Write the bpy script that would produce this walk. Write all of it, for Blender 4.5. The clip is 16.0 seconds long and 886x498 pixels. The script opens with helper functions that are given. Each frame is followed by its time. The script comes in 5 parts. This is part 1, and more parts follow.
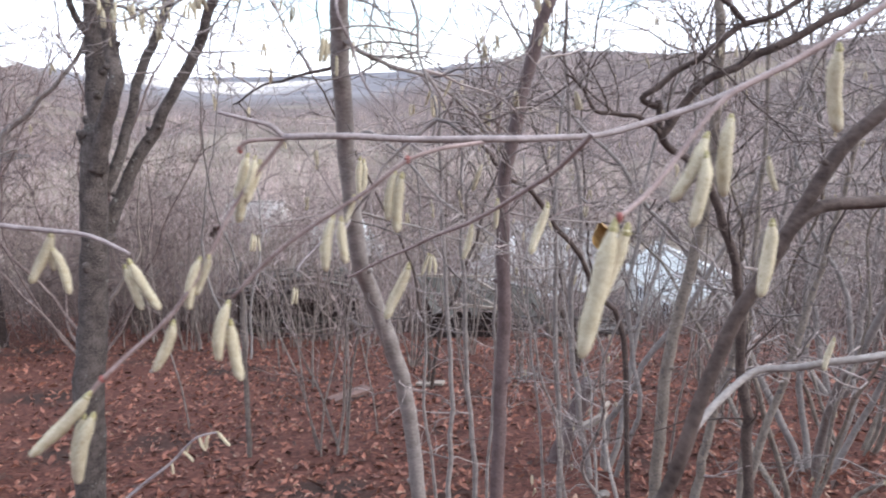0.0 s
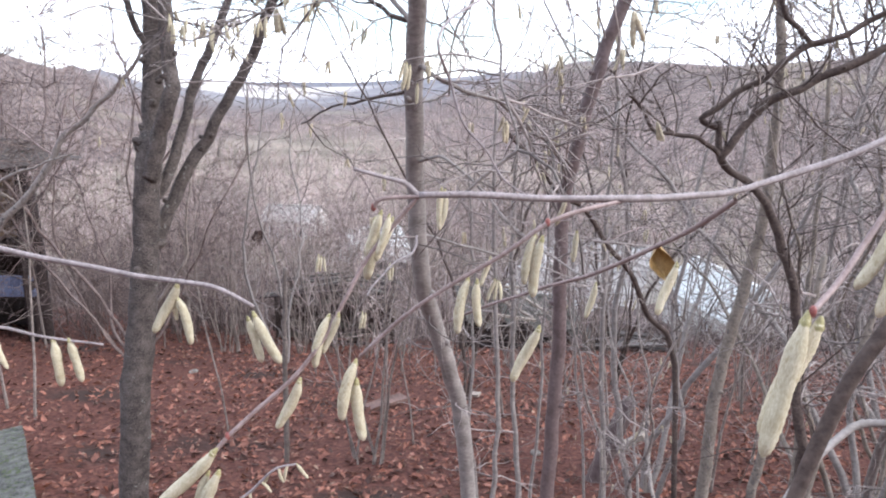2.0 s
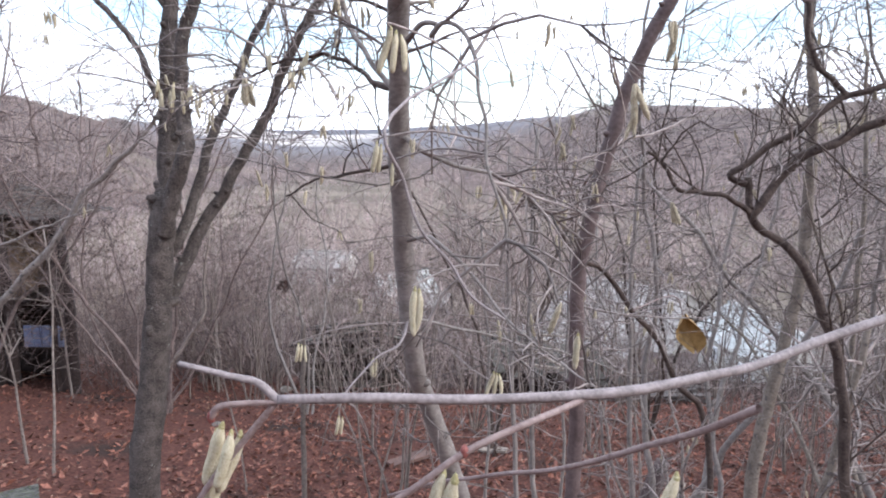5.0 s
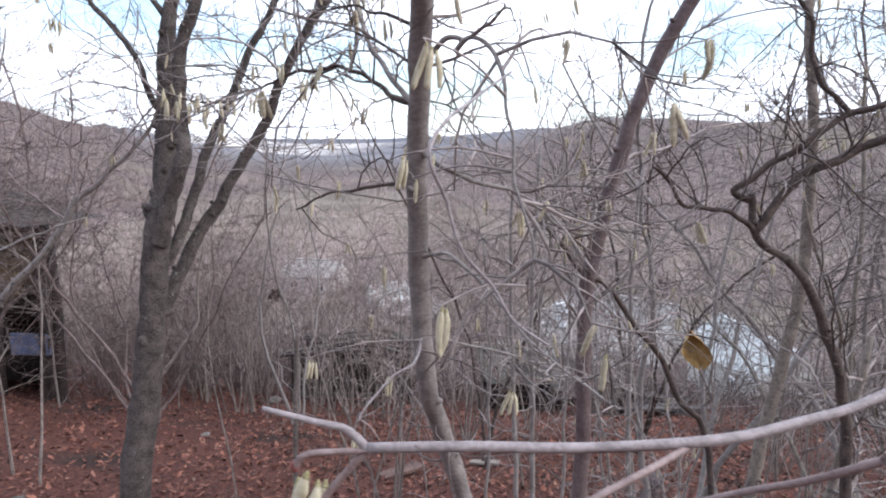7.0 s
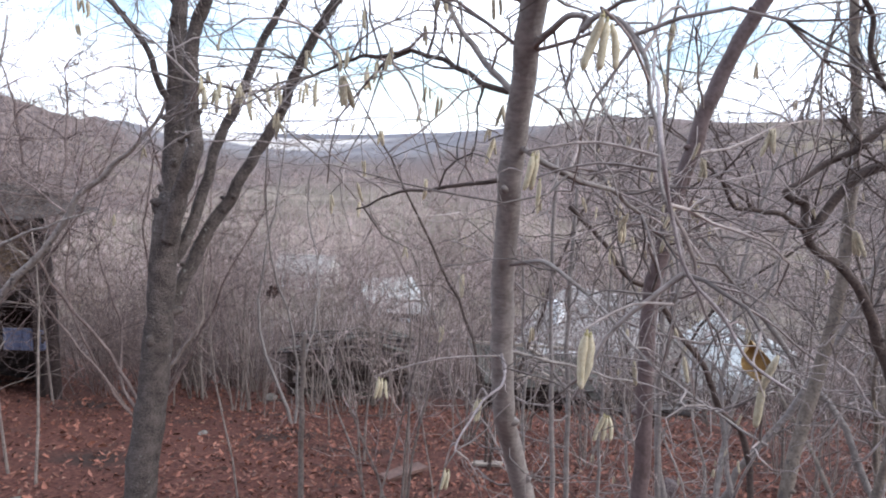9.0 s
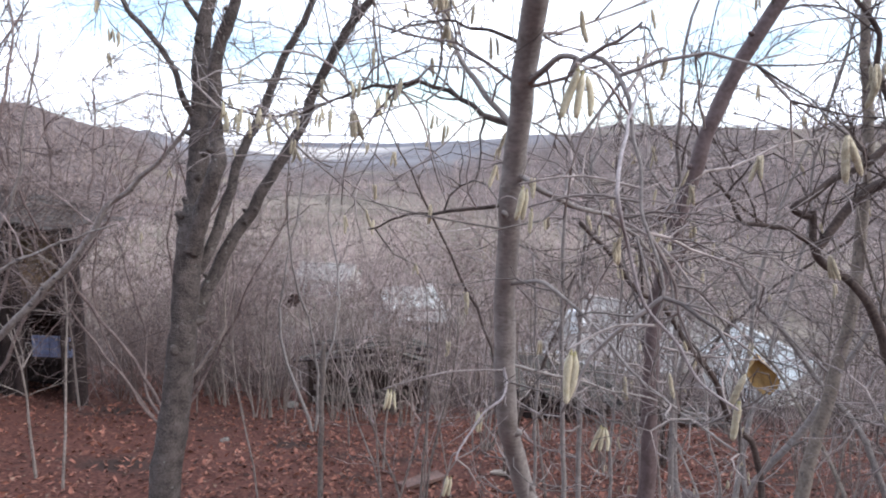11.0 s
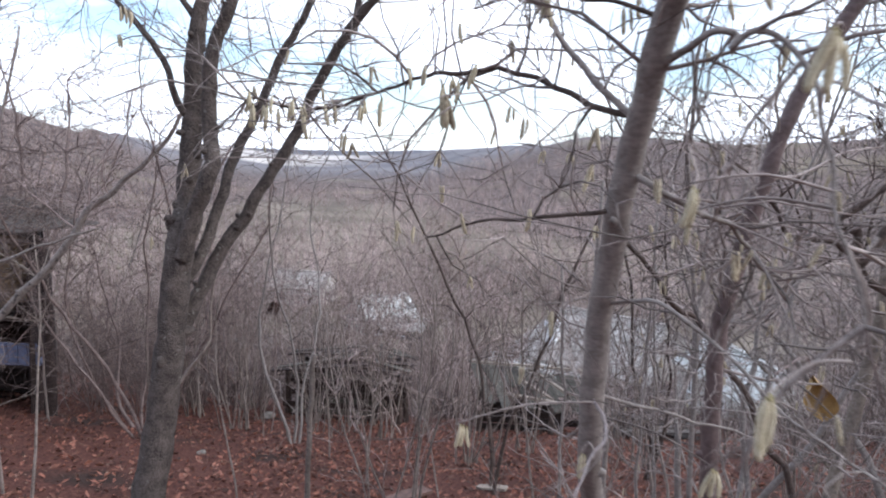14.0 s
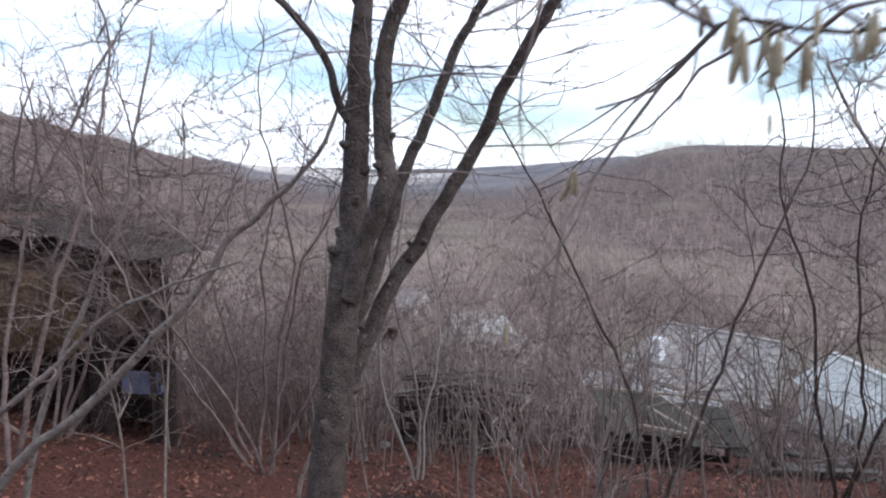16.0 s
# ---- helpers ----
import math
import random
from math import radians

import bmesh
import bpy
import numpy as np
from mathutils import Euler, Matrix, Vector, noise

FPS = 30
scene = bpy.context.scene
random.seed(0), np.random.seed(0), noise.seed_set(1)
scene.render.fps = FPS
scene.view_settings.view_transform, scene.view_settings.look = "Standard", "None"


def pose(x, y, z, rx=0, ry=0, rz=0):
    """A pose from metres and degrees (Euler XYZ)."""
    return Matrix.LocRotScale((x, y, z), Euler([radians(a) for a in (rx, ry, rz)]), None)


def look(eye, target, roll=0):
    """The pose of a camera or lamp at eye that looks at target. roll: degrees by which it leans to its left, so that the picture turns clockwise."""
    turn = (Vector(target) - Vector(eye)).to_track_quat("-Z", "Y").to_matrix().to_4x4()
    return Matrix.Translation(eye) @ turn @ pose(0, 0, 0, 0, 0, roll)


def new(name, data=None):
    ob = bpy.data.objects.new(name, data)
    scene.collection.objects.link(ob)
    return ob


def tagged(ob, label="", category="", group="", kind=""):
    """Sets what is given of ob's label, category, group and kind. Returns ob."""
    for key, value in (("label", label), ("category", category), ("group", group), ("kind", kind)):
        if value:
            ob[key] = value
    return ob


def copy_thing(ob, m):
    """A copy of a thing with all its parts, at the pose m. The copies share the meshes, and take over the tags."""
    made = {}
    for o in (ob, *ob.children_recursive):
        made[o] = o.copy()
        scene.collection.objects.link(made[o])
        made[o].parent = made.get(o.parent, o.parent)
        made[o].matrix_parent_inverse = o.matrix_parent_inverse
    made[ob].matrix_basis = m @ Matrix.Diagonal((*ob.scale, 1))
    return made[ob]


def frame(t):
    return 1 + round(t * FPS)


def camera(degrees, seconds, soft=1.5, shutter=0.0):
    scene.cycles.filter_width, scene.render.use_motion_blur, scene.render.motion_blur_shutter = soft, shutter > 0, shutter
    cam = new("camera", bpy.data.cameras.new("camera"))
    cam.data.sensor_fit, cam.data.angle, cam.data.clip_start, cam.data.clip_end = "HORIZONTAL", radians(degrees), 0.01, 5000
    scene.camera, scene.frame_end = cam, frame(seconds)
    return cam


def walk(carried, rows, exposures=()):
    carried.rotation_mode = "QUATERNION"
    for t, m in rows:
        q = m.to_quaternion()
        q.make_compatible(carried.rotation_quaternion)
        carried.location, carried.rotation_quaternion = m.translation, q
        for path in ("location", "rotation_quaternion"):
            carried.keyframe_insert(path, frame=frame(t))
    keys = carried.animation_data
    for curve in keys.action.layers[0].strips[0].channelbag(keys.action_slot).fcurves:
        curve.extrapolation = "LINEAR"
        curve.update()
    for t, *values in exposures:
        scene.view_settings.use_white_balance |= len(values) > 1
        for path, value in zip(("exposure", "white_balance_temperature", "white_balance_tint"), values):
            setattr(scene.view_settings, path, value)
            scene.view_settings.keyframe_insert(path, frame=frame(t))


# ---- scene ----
cam = camera(64.1, 16.0, soft=2.0, shutter=0.5)
METRES, EYE, TILT, LEAN, TURN = 1.8, 1.5, -13.0, 1.0, 0.0
ROWS = [
    (0.0, 0.0, 0.0, 0.0, -0.0, 0.0, 0.0),
    (0.5, -0.0227, -0.0051, 0.003, 1.57, -0.25, -0.61),
    (1.0, -0.0332, -0.001, 0.0047, 3.1, -0.09, -0.92),
    (1.5, -0.0336, 0.0024, 0.0089, 3.59, 0.18, -0.98),
    (2.0, -0.0311, 0.006, 0.0165, 2.78, 0.57, -1.58),
    (2.5, -0.0356, 0.0108, 0.0237, 1.57, 1.33, -1.0),
    (3.0, -0.0295, 0.0251, 0.0334, -0.03, 2.39, -1.95),
    (3.5, 0.0033, 0.0314, 0.0366, 2.33, 3.12, -1.49),
    (4.0, 0.0158, 0.0459, 0.039, 5.75, 3.54, -3.44),
    (4.5, 0.0055, 0.0738, 0.0512, 5.39, 3.88, -1.41),
    (7.0, -0.0254, 0.0848, 0.0613, 4.39, 4.92, -1.88),
    (7.5, -0.0742, 0.1185, 0.0592, 3.35, 5.03, -0.17),
    (8.0, -0.1153, 0.1433, 0.066, 2.71, 4.74, -1.3),
    (10.5, -0.0809, 0.1185, 0.0767, 5.0, 4.9, -2.84),
    (11.0, -0.0887, 0.1068, 0.0781, 5.37, 5.28, -2.59),
    (11.5, -0.0869, 0.1006, 0.0786, 5.97, 5.9, -2.5),
    (12.0, -0.0973, 0.1153, 0.0748, 6.84, 6.27, -2.38),
    (12.5, -0.1122, 0.1297, 0.0759, 7.51, 5.73, -2.79),
    (13.0, -0.1124, 0.1394, 0.0806, 5.91, 5.57, -3.24),
    (13.5, -0.1385, 0.15, 0.0773, 5.03, 5.46, -2.53),
    (14.0, -0.1737, 0.1815, 0.0836, 3.25, 6.11, -3.12),
    (14.5, -0.221, 0.2509, 0.0961, 8.71, 8.17, -4.55),
    (15.0, -0.2994, 0.3151, 0.1148, 14.34, 9.43, -6.61),
    (15.5, -0.4173, 0.422, 0.135, 12.13, 9.18, -4.43),
    (16.0, -0.4901, 0.5373, 0.1495, 10.52, 7.01, -2.92),
]
walk(cam, [(t, pose(0, 0, EYE, TILT, LEAN, TURN) @ pose(METRES * x, METRES * y, METRES * z, 90 + pitch, roll, yaw)) for t, x, y, z, yaw, pitch, roll in ROWS],
     [(0.0, 1.51, 6000, 10), (1.0, 1.64, 6000, 10), (2.3, 1.67, 6000, 10), (3.5, 1.6, 6000, 10), (4.5, 1.44, 6000, 10), (7.0, 1.17, 5950, 10), (11.0, 1.21, 5950, 10), (13.0, 1.04, 5950, 10), (14.5, 0.92, 5950, 10), (16.0, 0.64, 5950, 10)])

# ---- light: a bright, thinly clouded winter sky ----
SUN_UP, SUN_ROUND = 32.0, 105.0
world = bpy.data.worlds.new("sky")
scene.world = world
world.use_nodes = True
wn, wl = world.node_tree.nodes, world.node_tree.links
wn.clear()
sky = wn.new("ShaderNodeTexSky")
sky.sky_type, sky.sun_disc = "NISHITA", False
sky.sun_elevation, sky.sun_rotation = radians(SUN_UP), radians(SUN_ROUND)
w_out, w_bg, w_mix = wn.new("ShaderNodeOutputWorld"), wn.new("ShaderNodeBackground"), wn.new("ShaderNodeMix")
w_dim, w_noise, w_ramp = wn.new("ShaderNodeMix"), wn.new("ShaderNodeTexNoise"), wn.new("ShaderNodeMapRange")
w_map, w_co = wn.new("ShaderNodeMapping"), wn.new("ShaderNodeTexCoord")
w_dim.data_type, w_dim.blend_type, w_mix.data_type = "RGBA", "MULTIPLY", "RGBA"
w_dim.inputs[0].default_value = 1.0
w_dim.inputs[7].default_value = (0.125, 0.125, 0.125, 1)
w_map.inputs["Scale"].default_value = (2.0, 2.0, 6.0)
w_noise.inputs["Scale"].default_value, w_noise.inputs["Detail"].default_value = 1.6, 6.0
w_ramp.inputs[1].default_value, w_ramp.inputs[2].default_value = 0.4, 0.58
w_ramp.inputs[3].default_value, w_ramp.inputs[4].default_value = 0.08, 1.0
w_mix.inputs[7].default_value = (1.1, 1.14, 1.22, 1)
wl.new(w_co.outputs["Generated"], w_map.inputs["Vector"])
wl.new(w_map.outputs[0], w_noise.inputs["Vector"])
wl.new(w_noise.outputs[0], w_ramp.inputs[0])
wl.new(sky.outputs[0], w_dim.inputs[6])
wl.new(w_ramp.outputs[0], w_mix.inputs[0])
wl.new(w_dim.outputs[2], w_mix.inputs[6])
wl.new(w_mix.outputs[2], w_bg.inputs[0])
wl.new(w_bg.outputs[0], w_out.inputs[0])
sun = new("sun", bpy.data.lights.new("sun", "SUN"))
sun.data.energy, sun.data.angle, sun.data.color = 1.05, radians(16), (1.0, 0.96, 0.9)
sun.matrix_world = look((0, 0, 30), Vector((0, 0, 30)) - Vector((math.sin(radians(SUN_ROUND)) * math.cos(radians(SUN_UP)), math.cos(radians(SUN_ROUND)) * math.cos(radians(SUN_UP)), math.sin(radians(SUN_UP)))))


# ---- materials ----
def material(name, dark, light, scale=8.0, rough=0.85, bump=0.3, dist=0.01, stretch=(1, 1, 1), spots=None, spot_at=0.62, vary=0.0, island=False, spec=0.25, fine=6.0):
    """Two colours through large and fine noise, with relief; spots: a third colour in patches; vary: lightness by object or by piece."""
    m = bpy.data.materials.new(name)
    m.use_nodes = True
    n, l = m.node_tree.nodes, m.node_tree.links
    b = n["Principled BSDF"]
    co, mp = n.new("ShaderNodeTexCoord"), n.new("ShaderNodeMapping")
    mp.inputs["Scale"].default_value = stretch
    l.new(co.outputs["Object"], mp.inputs["Vector"])
    big, small = n.new("ShaderNodeTexNoise"), n.new("ShaderNodeTexNoise")
    big.inputs["Scale"].default_value, big.inputs["Detail"].default_value = scale, 4
    small.inputs["Scale"].default_value, small.inputs["Detail"].default_value = scale * fine, 5
    for k in (big, small):
        l.new(mp.outputs[0], k.inputs["Vector"])
    add = n.new("ShaderNodeMath")
    add.operation = "ADD"
    l.new(big.outputs[0], add.inputs[0])
    l.new(small.outputs[0], add.inputs[1])
    ramp = n.new("ShaderNodeMapRange")
    ramp.inputs[1].default_value, ramp.inputs[2].default_value = 0.75, 1.25
    l.new(add.outputs[0], ramp.inputs[0])
    mix = n.new("ShaderNodeMix")
    mix.data_type = "RGBA"
    mix.inputs[6].default_value, mix.inputs[7].default_value = (*dark, 1), (*light, 1)
    l.new(ramp.outputs[0], mix.inputs[0])
    colour = mix.outputs[2]
    if spots:
        sp, sr, sm = n.new("ShaderNodeTexNoise"), n.new("ShaderNodeMapRange"), n.new("ShaderNodeMix")
        sp.inputs["Scale"].default_value, sp.inputs["Detail"].default_value = scale * 2.3, 5
        sr.inputs[1].default_value, sr.inputs[2].default_value = spot_at, spot_at + 0.05
        l.new(mp.outputs[0], sp.inputs["Vector"])
        l.new(sp.outputs[0], sr.inputs[0])
        sm.data_type = "RGBA"
        sm.inputs[7].default_value = (*spots, 1)
        l.new(sr.outputs[0], sm.inputs[0])
        l.new(colour, sm.inputs[6])
        colour = sm.outputs[2]
    if vary:
        src = n.new("ShaderNodeNewGeometry").outputs["Random Per Island"] if island else n.new("ShaderNodeObjectInfo").outputs["Random"]
        vr, hs = n.new("ShaderNodeMapRange"), n.new("ShaderNodeHueSaturation")
        vr.inputs[3].default_value, vr.inputs[4].default_value = 1 - vary, 1 + vary
        l.new(src, vr.inputs[0])
        l.new(vr.outputs[0], hs.inputs["Value"])
        l.new(colour, hs.inputs["Color"])
        colour = hs.outputs[0]
    l.new(colour, b.inputs["Base Color"])
    b.inputs["Roughness"].default_value = rough
    b.inputs["Specular IOR Level"].default_value = spec
    if bump:
        bp = n.new("ShaderNodeBump")
        bp.inputs["Strength"].default_value, bp.inputs["Distance"].default_value = bump, dist
        l.new(add.outputs[0], bp.inputs["Height"])
        l.new(bp.outputs[0], b.inputs["Normal"])
    return m


BARK_OLD = material("old_bark", (0.038, 0.029, 0.026), (0.122, 0.098, 0.086), 16, bump=0.7, dist=0.014, stretch=(1, 1, 1.2), spots=(0.2, 0.19, 0.165), spot_at=0.665)
BARK_GREY = material("grey_lichened_bark", (0.125, 0.1, 0.083), (0.26, 0.216, 0.178), 18, bump=0.4, dist=0.006, spots=(0.12, 0.1, 0.09), spot_at=0.6)
POLE = material("shoot_pole_bark", (0.12, 0.093, 0.08), (0.25, 0.205, 0.178), 9, 0.75, bump=0.3, dist=0.003, vary=0.25, spots=(0.12, 0.09, 0.08), spot_at=0.62)
BARK_PALE = material("pale_bark", (0.16, 0.13, 0.115), (0.32, 0.275, 0.245), 15, bump=0.4, dist=0.006, spots=(0.1, 0.085, 0.08), spot_at=0.6)
BARK_HAZEL = material("hazel_bark", (0.145, 0.122, 0.11), (0.265, 0.23, 0.21), 22, 0.6, bump=0.35, dist=0.004, stretch=(1, 1, 1.8), spots=(0.28, 0.25, 0.23), spot_at=0.66)
BARK_RED = material("reddish_bark", (0.075, 0.05, 0.047), (0.14, 0.1, 0.095), 20, 0.6, bump=0.3, dist=0.004)
BARK_DARK = material("dark_bark", (0.038, 0.026, 0.022), (0.105, 0.076, 0.064), 20, bump=0.5, dist=0.006)
TWIG = material("twig_bark", (0.13, 0.104, 0.095), (0.31, 0.26, 0.238), 14, 0.7, bump=0.2, dist=0.002, vary=0.55, island=True)
TWIG_NEAR = material("near_twig_bark", (0.17, 0.138, 0.134), (0.32, 0.268, 0.26), 90, 0.55, bump=0.35, dist=0.0008)
TWIG_RED = material("red_twig_bark", (0.165, 0.112, 0.102), (0.285, 0.212, 0.195), 90, 0.55, bump=0.3, dist=0.0008)
SHOOT = material("shoot_bark", (0.13, 0.095, 0.088), (0.28, 0.215, 0.195), 14, 0.7, bump=0.2, dist=0.002, vary=0.6, island=True)
BUD = material("bud", (0.14, 0.035, 0.033), (0.26, 0.09, 0.075), 200, 0.5, bump=0.2, dist=0.0005)
BRACT = material("bract", (0.25, 0.215, 0.1), (0.38, 0.335, 0.17), 200, 0.6, bump=0.2, dist=0.0005)
THICKET = material("thicket_bark", (0.18, 0.138, 0.126), (0.42, 0.335, 0.303), 6, vary=0.6, island=True, bump=0.2)
THICKET_DARK = material("dark_thicket_bark", (0.085, 0.06, 0.054), (0.2, 0.148, 0.134), 6, vary=0.5, island=True, bump=0.2)
# lightened in its base colour to stand in for aerial haze
FAR_WOOD = material("far_wood", (0.17, 0.124, 0.114), (0.43, 0.33, 0.305), 0.06, vary=0.34, island=True, bump=0, spots=(0.3, 0.235, 0.165), spot_at=0.62)
BRUSH_PALE = material("dead_brush", (0.09, 0.068, 0.06), (0.22, 0.175, 0.155), 5, vary=0.6, island=True, bump=0)
BRUSH = material("brush", (0.05, 0.034, 0.03), (0.15, 0.108, 0.094), 5, vary=0.6, island=True, bump=0)
CATKIN = material("catkin", (0.36, 0.305, 0.2), (0.55, 0.485, 0.355), 5, 0.9, bump=0.3, dist=0.0012, vary=0.16, fine=7, spots=(0.36, 0.3, 0.19), spot_at=0.6, stretch=(2.2, 2.2, 1))
CATKIN_FAR = material("dry_catkin", (0.29, 0.235, 0.155), (0.49, 0.42, 0.305), 8, 0.85, bump=0.5, dist=0.002, vary=0.25)
LEAF_DEAD = material("dead_leaf", (0.085, 0.031, 0.023), (0.2, 0.083, 0.054), 9, 0.65, bump=0.3, dist=0.003, vary=0.75, island=True, spots=(0.26, 0.17, 0.12), spot_at=0.61)
DARK_LEAF = material("dark_dry_leaf", (0.03, 0.016, 0.014), (0.075, 0.04, 0.033), 20, 0.7, bump=0.3, dist=0.003, vary=0.4, island=True)
LEAF_TAN = material("tan_leaf", (0.22, 0.13, 0.045), (0.38, 0.24, 0.09), 60, 0.55, bump=0.4, dist=0.002)
# near-black: the shade inside the lean-to is painted into this board colour
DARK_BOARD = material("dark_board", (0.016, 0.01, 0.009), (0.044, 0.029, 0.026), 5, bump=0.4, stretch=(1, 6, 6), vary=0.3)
OLD_BOARD = material("weathered_board", (0.045, 0.037, 0.034), (0.145, 0.125, 0.114), 5, bump=0.5, dist=0.01, stretch=(1, 6, 6), vary=0.3)
ROOF_BOARD = material("grey_green_board", (0.04, 0.035, 0.029), (0.105, 0.094, 0.078), 6, bump=0.5, dist=0.01, stretch=(5, 1, 5), vary=0.3)
RUST = material("rusty_sheet", (0.075, 0.045, 0.038), (0.17, 0.1, 0.08), 4, 0.75, bump=0.3)
PALE_SHEET = material("pale_roof_sheet", (0.38, 0.382, 0.36), (0.62, 0.622, 0.59), 1.2, 0.55, bump=0.2, spots=(0.3, 0.26, 0.225), spot_at=0.6, vary=0.08)
GREY_ROOF = material("lichen_roof", (0.27, 0.245, 0.225), (0.43, 0.395, 0.365), 0.7, 0.8, bump=0.3, dist=0.03, spots=(0.2, 0.17, 0.15), spot_at=0.6, vary=0.14)
RENDERED = material("pale_render", (0.45, 0.42, 0.38), (0.62, 0.59, 0.54), 0.8, 0.9, bump=0.2, spots=(0.3, 0.27, 0.24), spot_at=0.64)
WHITE = material("white_paint", (0.68, 0.69, 0.7), (0.82, 0.82, 0.82), 3, 0.6, bump=0.1)
BLUE_PAINT = material("faded_blue_paint", (0.08, 0.092, 0.16), (0.17, 0.19, 0.28), 6, 0.7, bump=0.2)
PALE_WOOD = material("split_wood", (0.22, 0.175, 0.135), (0.38, 0.32, 0.27), 20, bump=0.4, stretch=(1, 5, 5))
HAY = material("old_hay", (0.1, 0.066, 0.046), (0.24, 0.16, 0.1), 3, 0.95, bump=0.9, dist=0.06, vary=0.2)
STONE = material("pale_stone", (0.11, 0.094, 0.082), (0.24, 0.208, 0.18), 7, bump=0.5)
MOSS_STONE = material("mossy_slab", (0.025, 0.024, 0.021), (0.16, 0.15, 0.132), 16, bump=0.8, dist=0.015, spots=(0.065, 0.08, 0.03), spot_at=0.56)
WINDOW_GLASS = bpy.data.materials.new("window_glass")
WINDOW_GLASS.use_nodes = True
WINDOW_GLASS.node_tree.nodes["Principled BSDF"].inputs["Base Color"].default_value = (0.03, 0.035, 0.04, 1)
WINDOW_GLASS.node_tree.nodes["Principled BSDF"].inputs["Roughness"].default_value = 0.08


def ground_material():
    m = bpy.data.materials.new("hillside_ground")
    m.use_nodes = True
    n, l = m.node_tree.nodes, m.node_tree.links
    b = n["Principled BSDF"]
    geo, sep = n.new("ShaderNodeNewGeometry"), n.new("ShaderNodeSeparateXYZ")
    l.new(geo.outputs["Position"], sep.inputs[0])

    def tex(scale, detail=5, kind="ShaderNodeTexNoise"):
        k = n.new(kind)
        k.inputs["Scale"].default_value = scale
        if kind == "ShaderNodeTexNoise":
            k.inputs["Detail"].default_value = detail
        l.new(geo.outputs["Position"], k.inputs["Vector"])
        return k.outputs[0]

    def ramp(v, lo, hi, a=0.0, z=1.0):
        k = n.new("ShaderNodeMapRange")
        for i, x in enumerate((lo, hi, a, z)):
            k.inputs[i + 1].default_value = x
        l.new(v, k.inputs[0])
        return k.outputs[0]

    def mix(f, a, z):
        k = n.new("ShaderNodeMix")
        k.data_type = "RGBA"
        l.new(f, k.inputs[0])
        for i, x in ((6, a), (7, z)):
            if isinstance(x, tuple):
                k.inputs[i].default_value = (*x, 1)
            else:
                l.new(x, k.inputs[i])
        return k.outputs[2]

    litter = mix(ramp(tex(26), 0.35, 0.65), (0.05, 0.021, 0.017), (0.135, 0.058, 0.043))
    litter = mix(ramp(tex(0.9), 0.54, 0.66), litter, (0.045, 0.028, 0.023))
    wood = mix(ramp(tex(0.35, 8), 0.36, 0.64), (0.066, 0.05, 0.046), (0.19, 0.146, 0.132))
    wood = mix(ramp(tex(0.012, 4), 0.55, 0.68), wood, (0.2, 0.165, 0.12))
    field = mix(ramp(tex(0.05), 0.4, 0.6), (0.14, 0.115, 0.09), (0.23, 0.19, 0.15))
    # blue-grey tone that puts aerial haze into the distant ground's colour
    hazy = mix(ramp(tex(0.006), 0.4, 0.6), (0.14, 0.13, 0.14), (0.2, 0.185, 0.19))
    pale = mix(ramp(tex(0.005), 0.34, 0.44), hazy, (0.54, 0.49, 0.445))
    wobble = n.new("ShaderNodeMath")
    wobble.operation = "MULTIPLY_ADD"
    wobble.inputs[1].default_value = 5.0
    l.new(tex(0.5), wobble.inputs[0])
    l.new(sep.outputs[1], wobble.inputs[2])
    c = mix(ramp(wobble.outputs[0], 18.5, 22.0), litter, wood)
    flat = ramp(sep.outputs[2], -13.6, -12.6, 1.0, 0.0)
    c = mix(flat, c, field)
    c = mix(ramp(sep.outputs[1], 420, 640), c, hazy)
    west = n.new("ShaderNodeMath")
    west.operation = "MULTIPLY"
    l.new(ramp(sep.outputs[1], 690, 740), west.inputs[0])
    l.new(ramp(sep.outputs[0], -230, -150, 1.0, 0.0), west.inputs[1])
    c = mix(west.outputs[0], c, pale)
    # the last ridge is one flat blue-grey, haze painted in as well
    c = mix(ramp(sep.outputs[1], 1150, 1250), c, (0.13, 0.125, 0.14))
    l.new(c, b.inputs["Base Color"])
    b.inputs["Roughness"].default_value = 0.95
    b.inputs["Specular IOR Level"].default_value = 0.1
    bp = n.new("ShaderNodeBump")
    bp.inputs["Strength"].default_value, bp.inputs["Distance"].default_value = 0.6, 0.03
    l.new(tex(24), bp.inputs["Height"])
    l.new(bp.outputs[0], b.inputs["Normal"])
    return m


# ---- the ground ----
def smooth(a, b, v):
    v = min(1.0, max(0.0, (v - a) / (b - a)))
    return v * v * (3 - 2 * v)


RISE = ((-180, 4), (-60, 8.5), (-47, 6.4), (-41, 4.0), (-37, 3.1), (-31, 1.9), (-24, 1.1), (-17, 0.85), (-10, 0.85), (-5, 1.05), (-1, 1.3), (3, 1.6), (8, 2.2), (20, 2.1), (40, 2.6), (180, 4))
AWAY = ((-180, 200), (-43, 260), (-33, 420), (-23, 1400), (-15, 2300), (-7, 2000), (-1, 1000), (6, 620), (20, 480), (60, 300), (180, 200))


def between(table, v):
    for (a, p), (b, q) in zip(table, table[1:]):
        if a <= v <= b:
            return p + (q - p) * smooth(a, b, v)
    return table[-1][1]


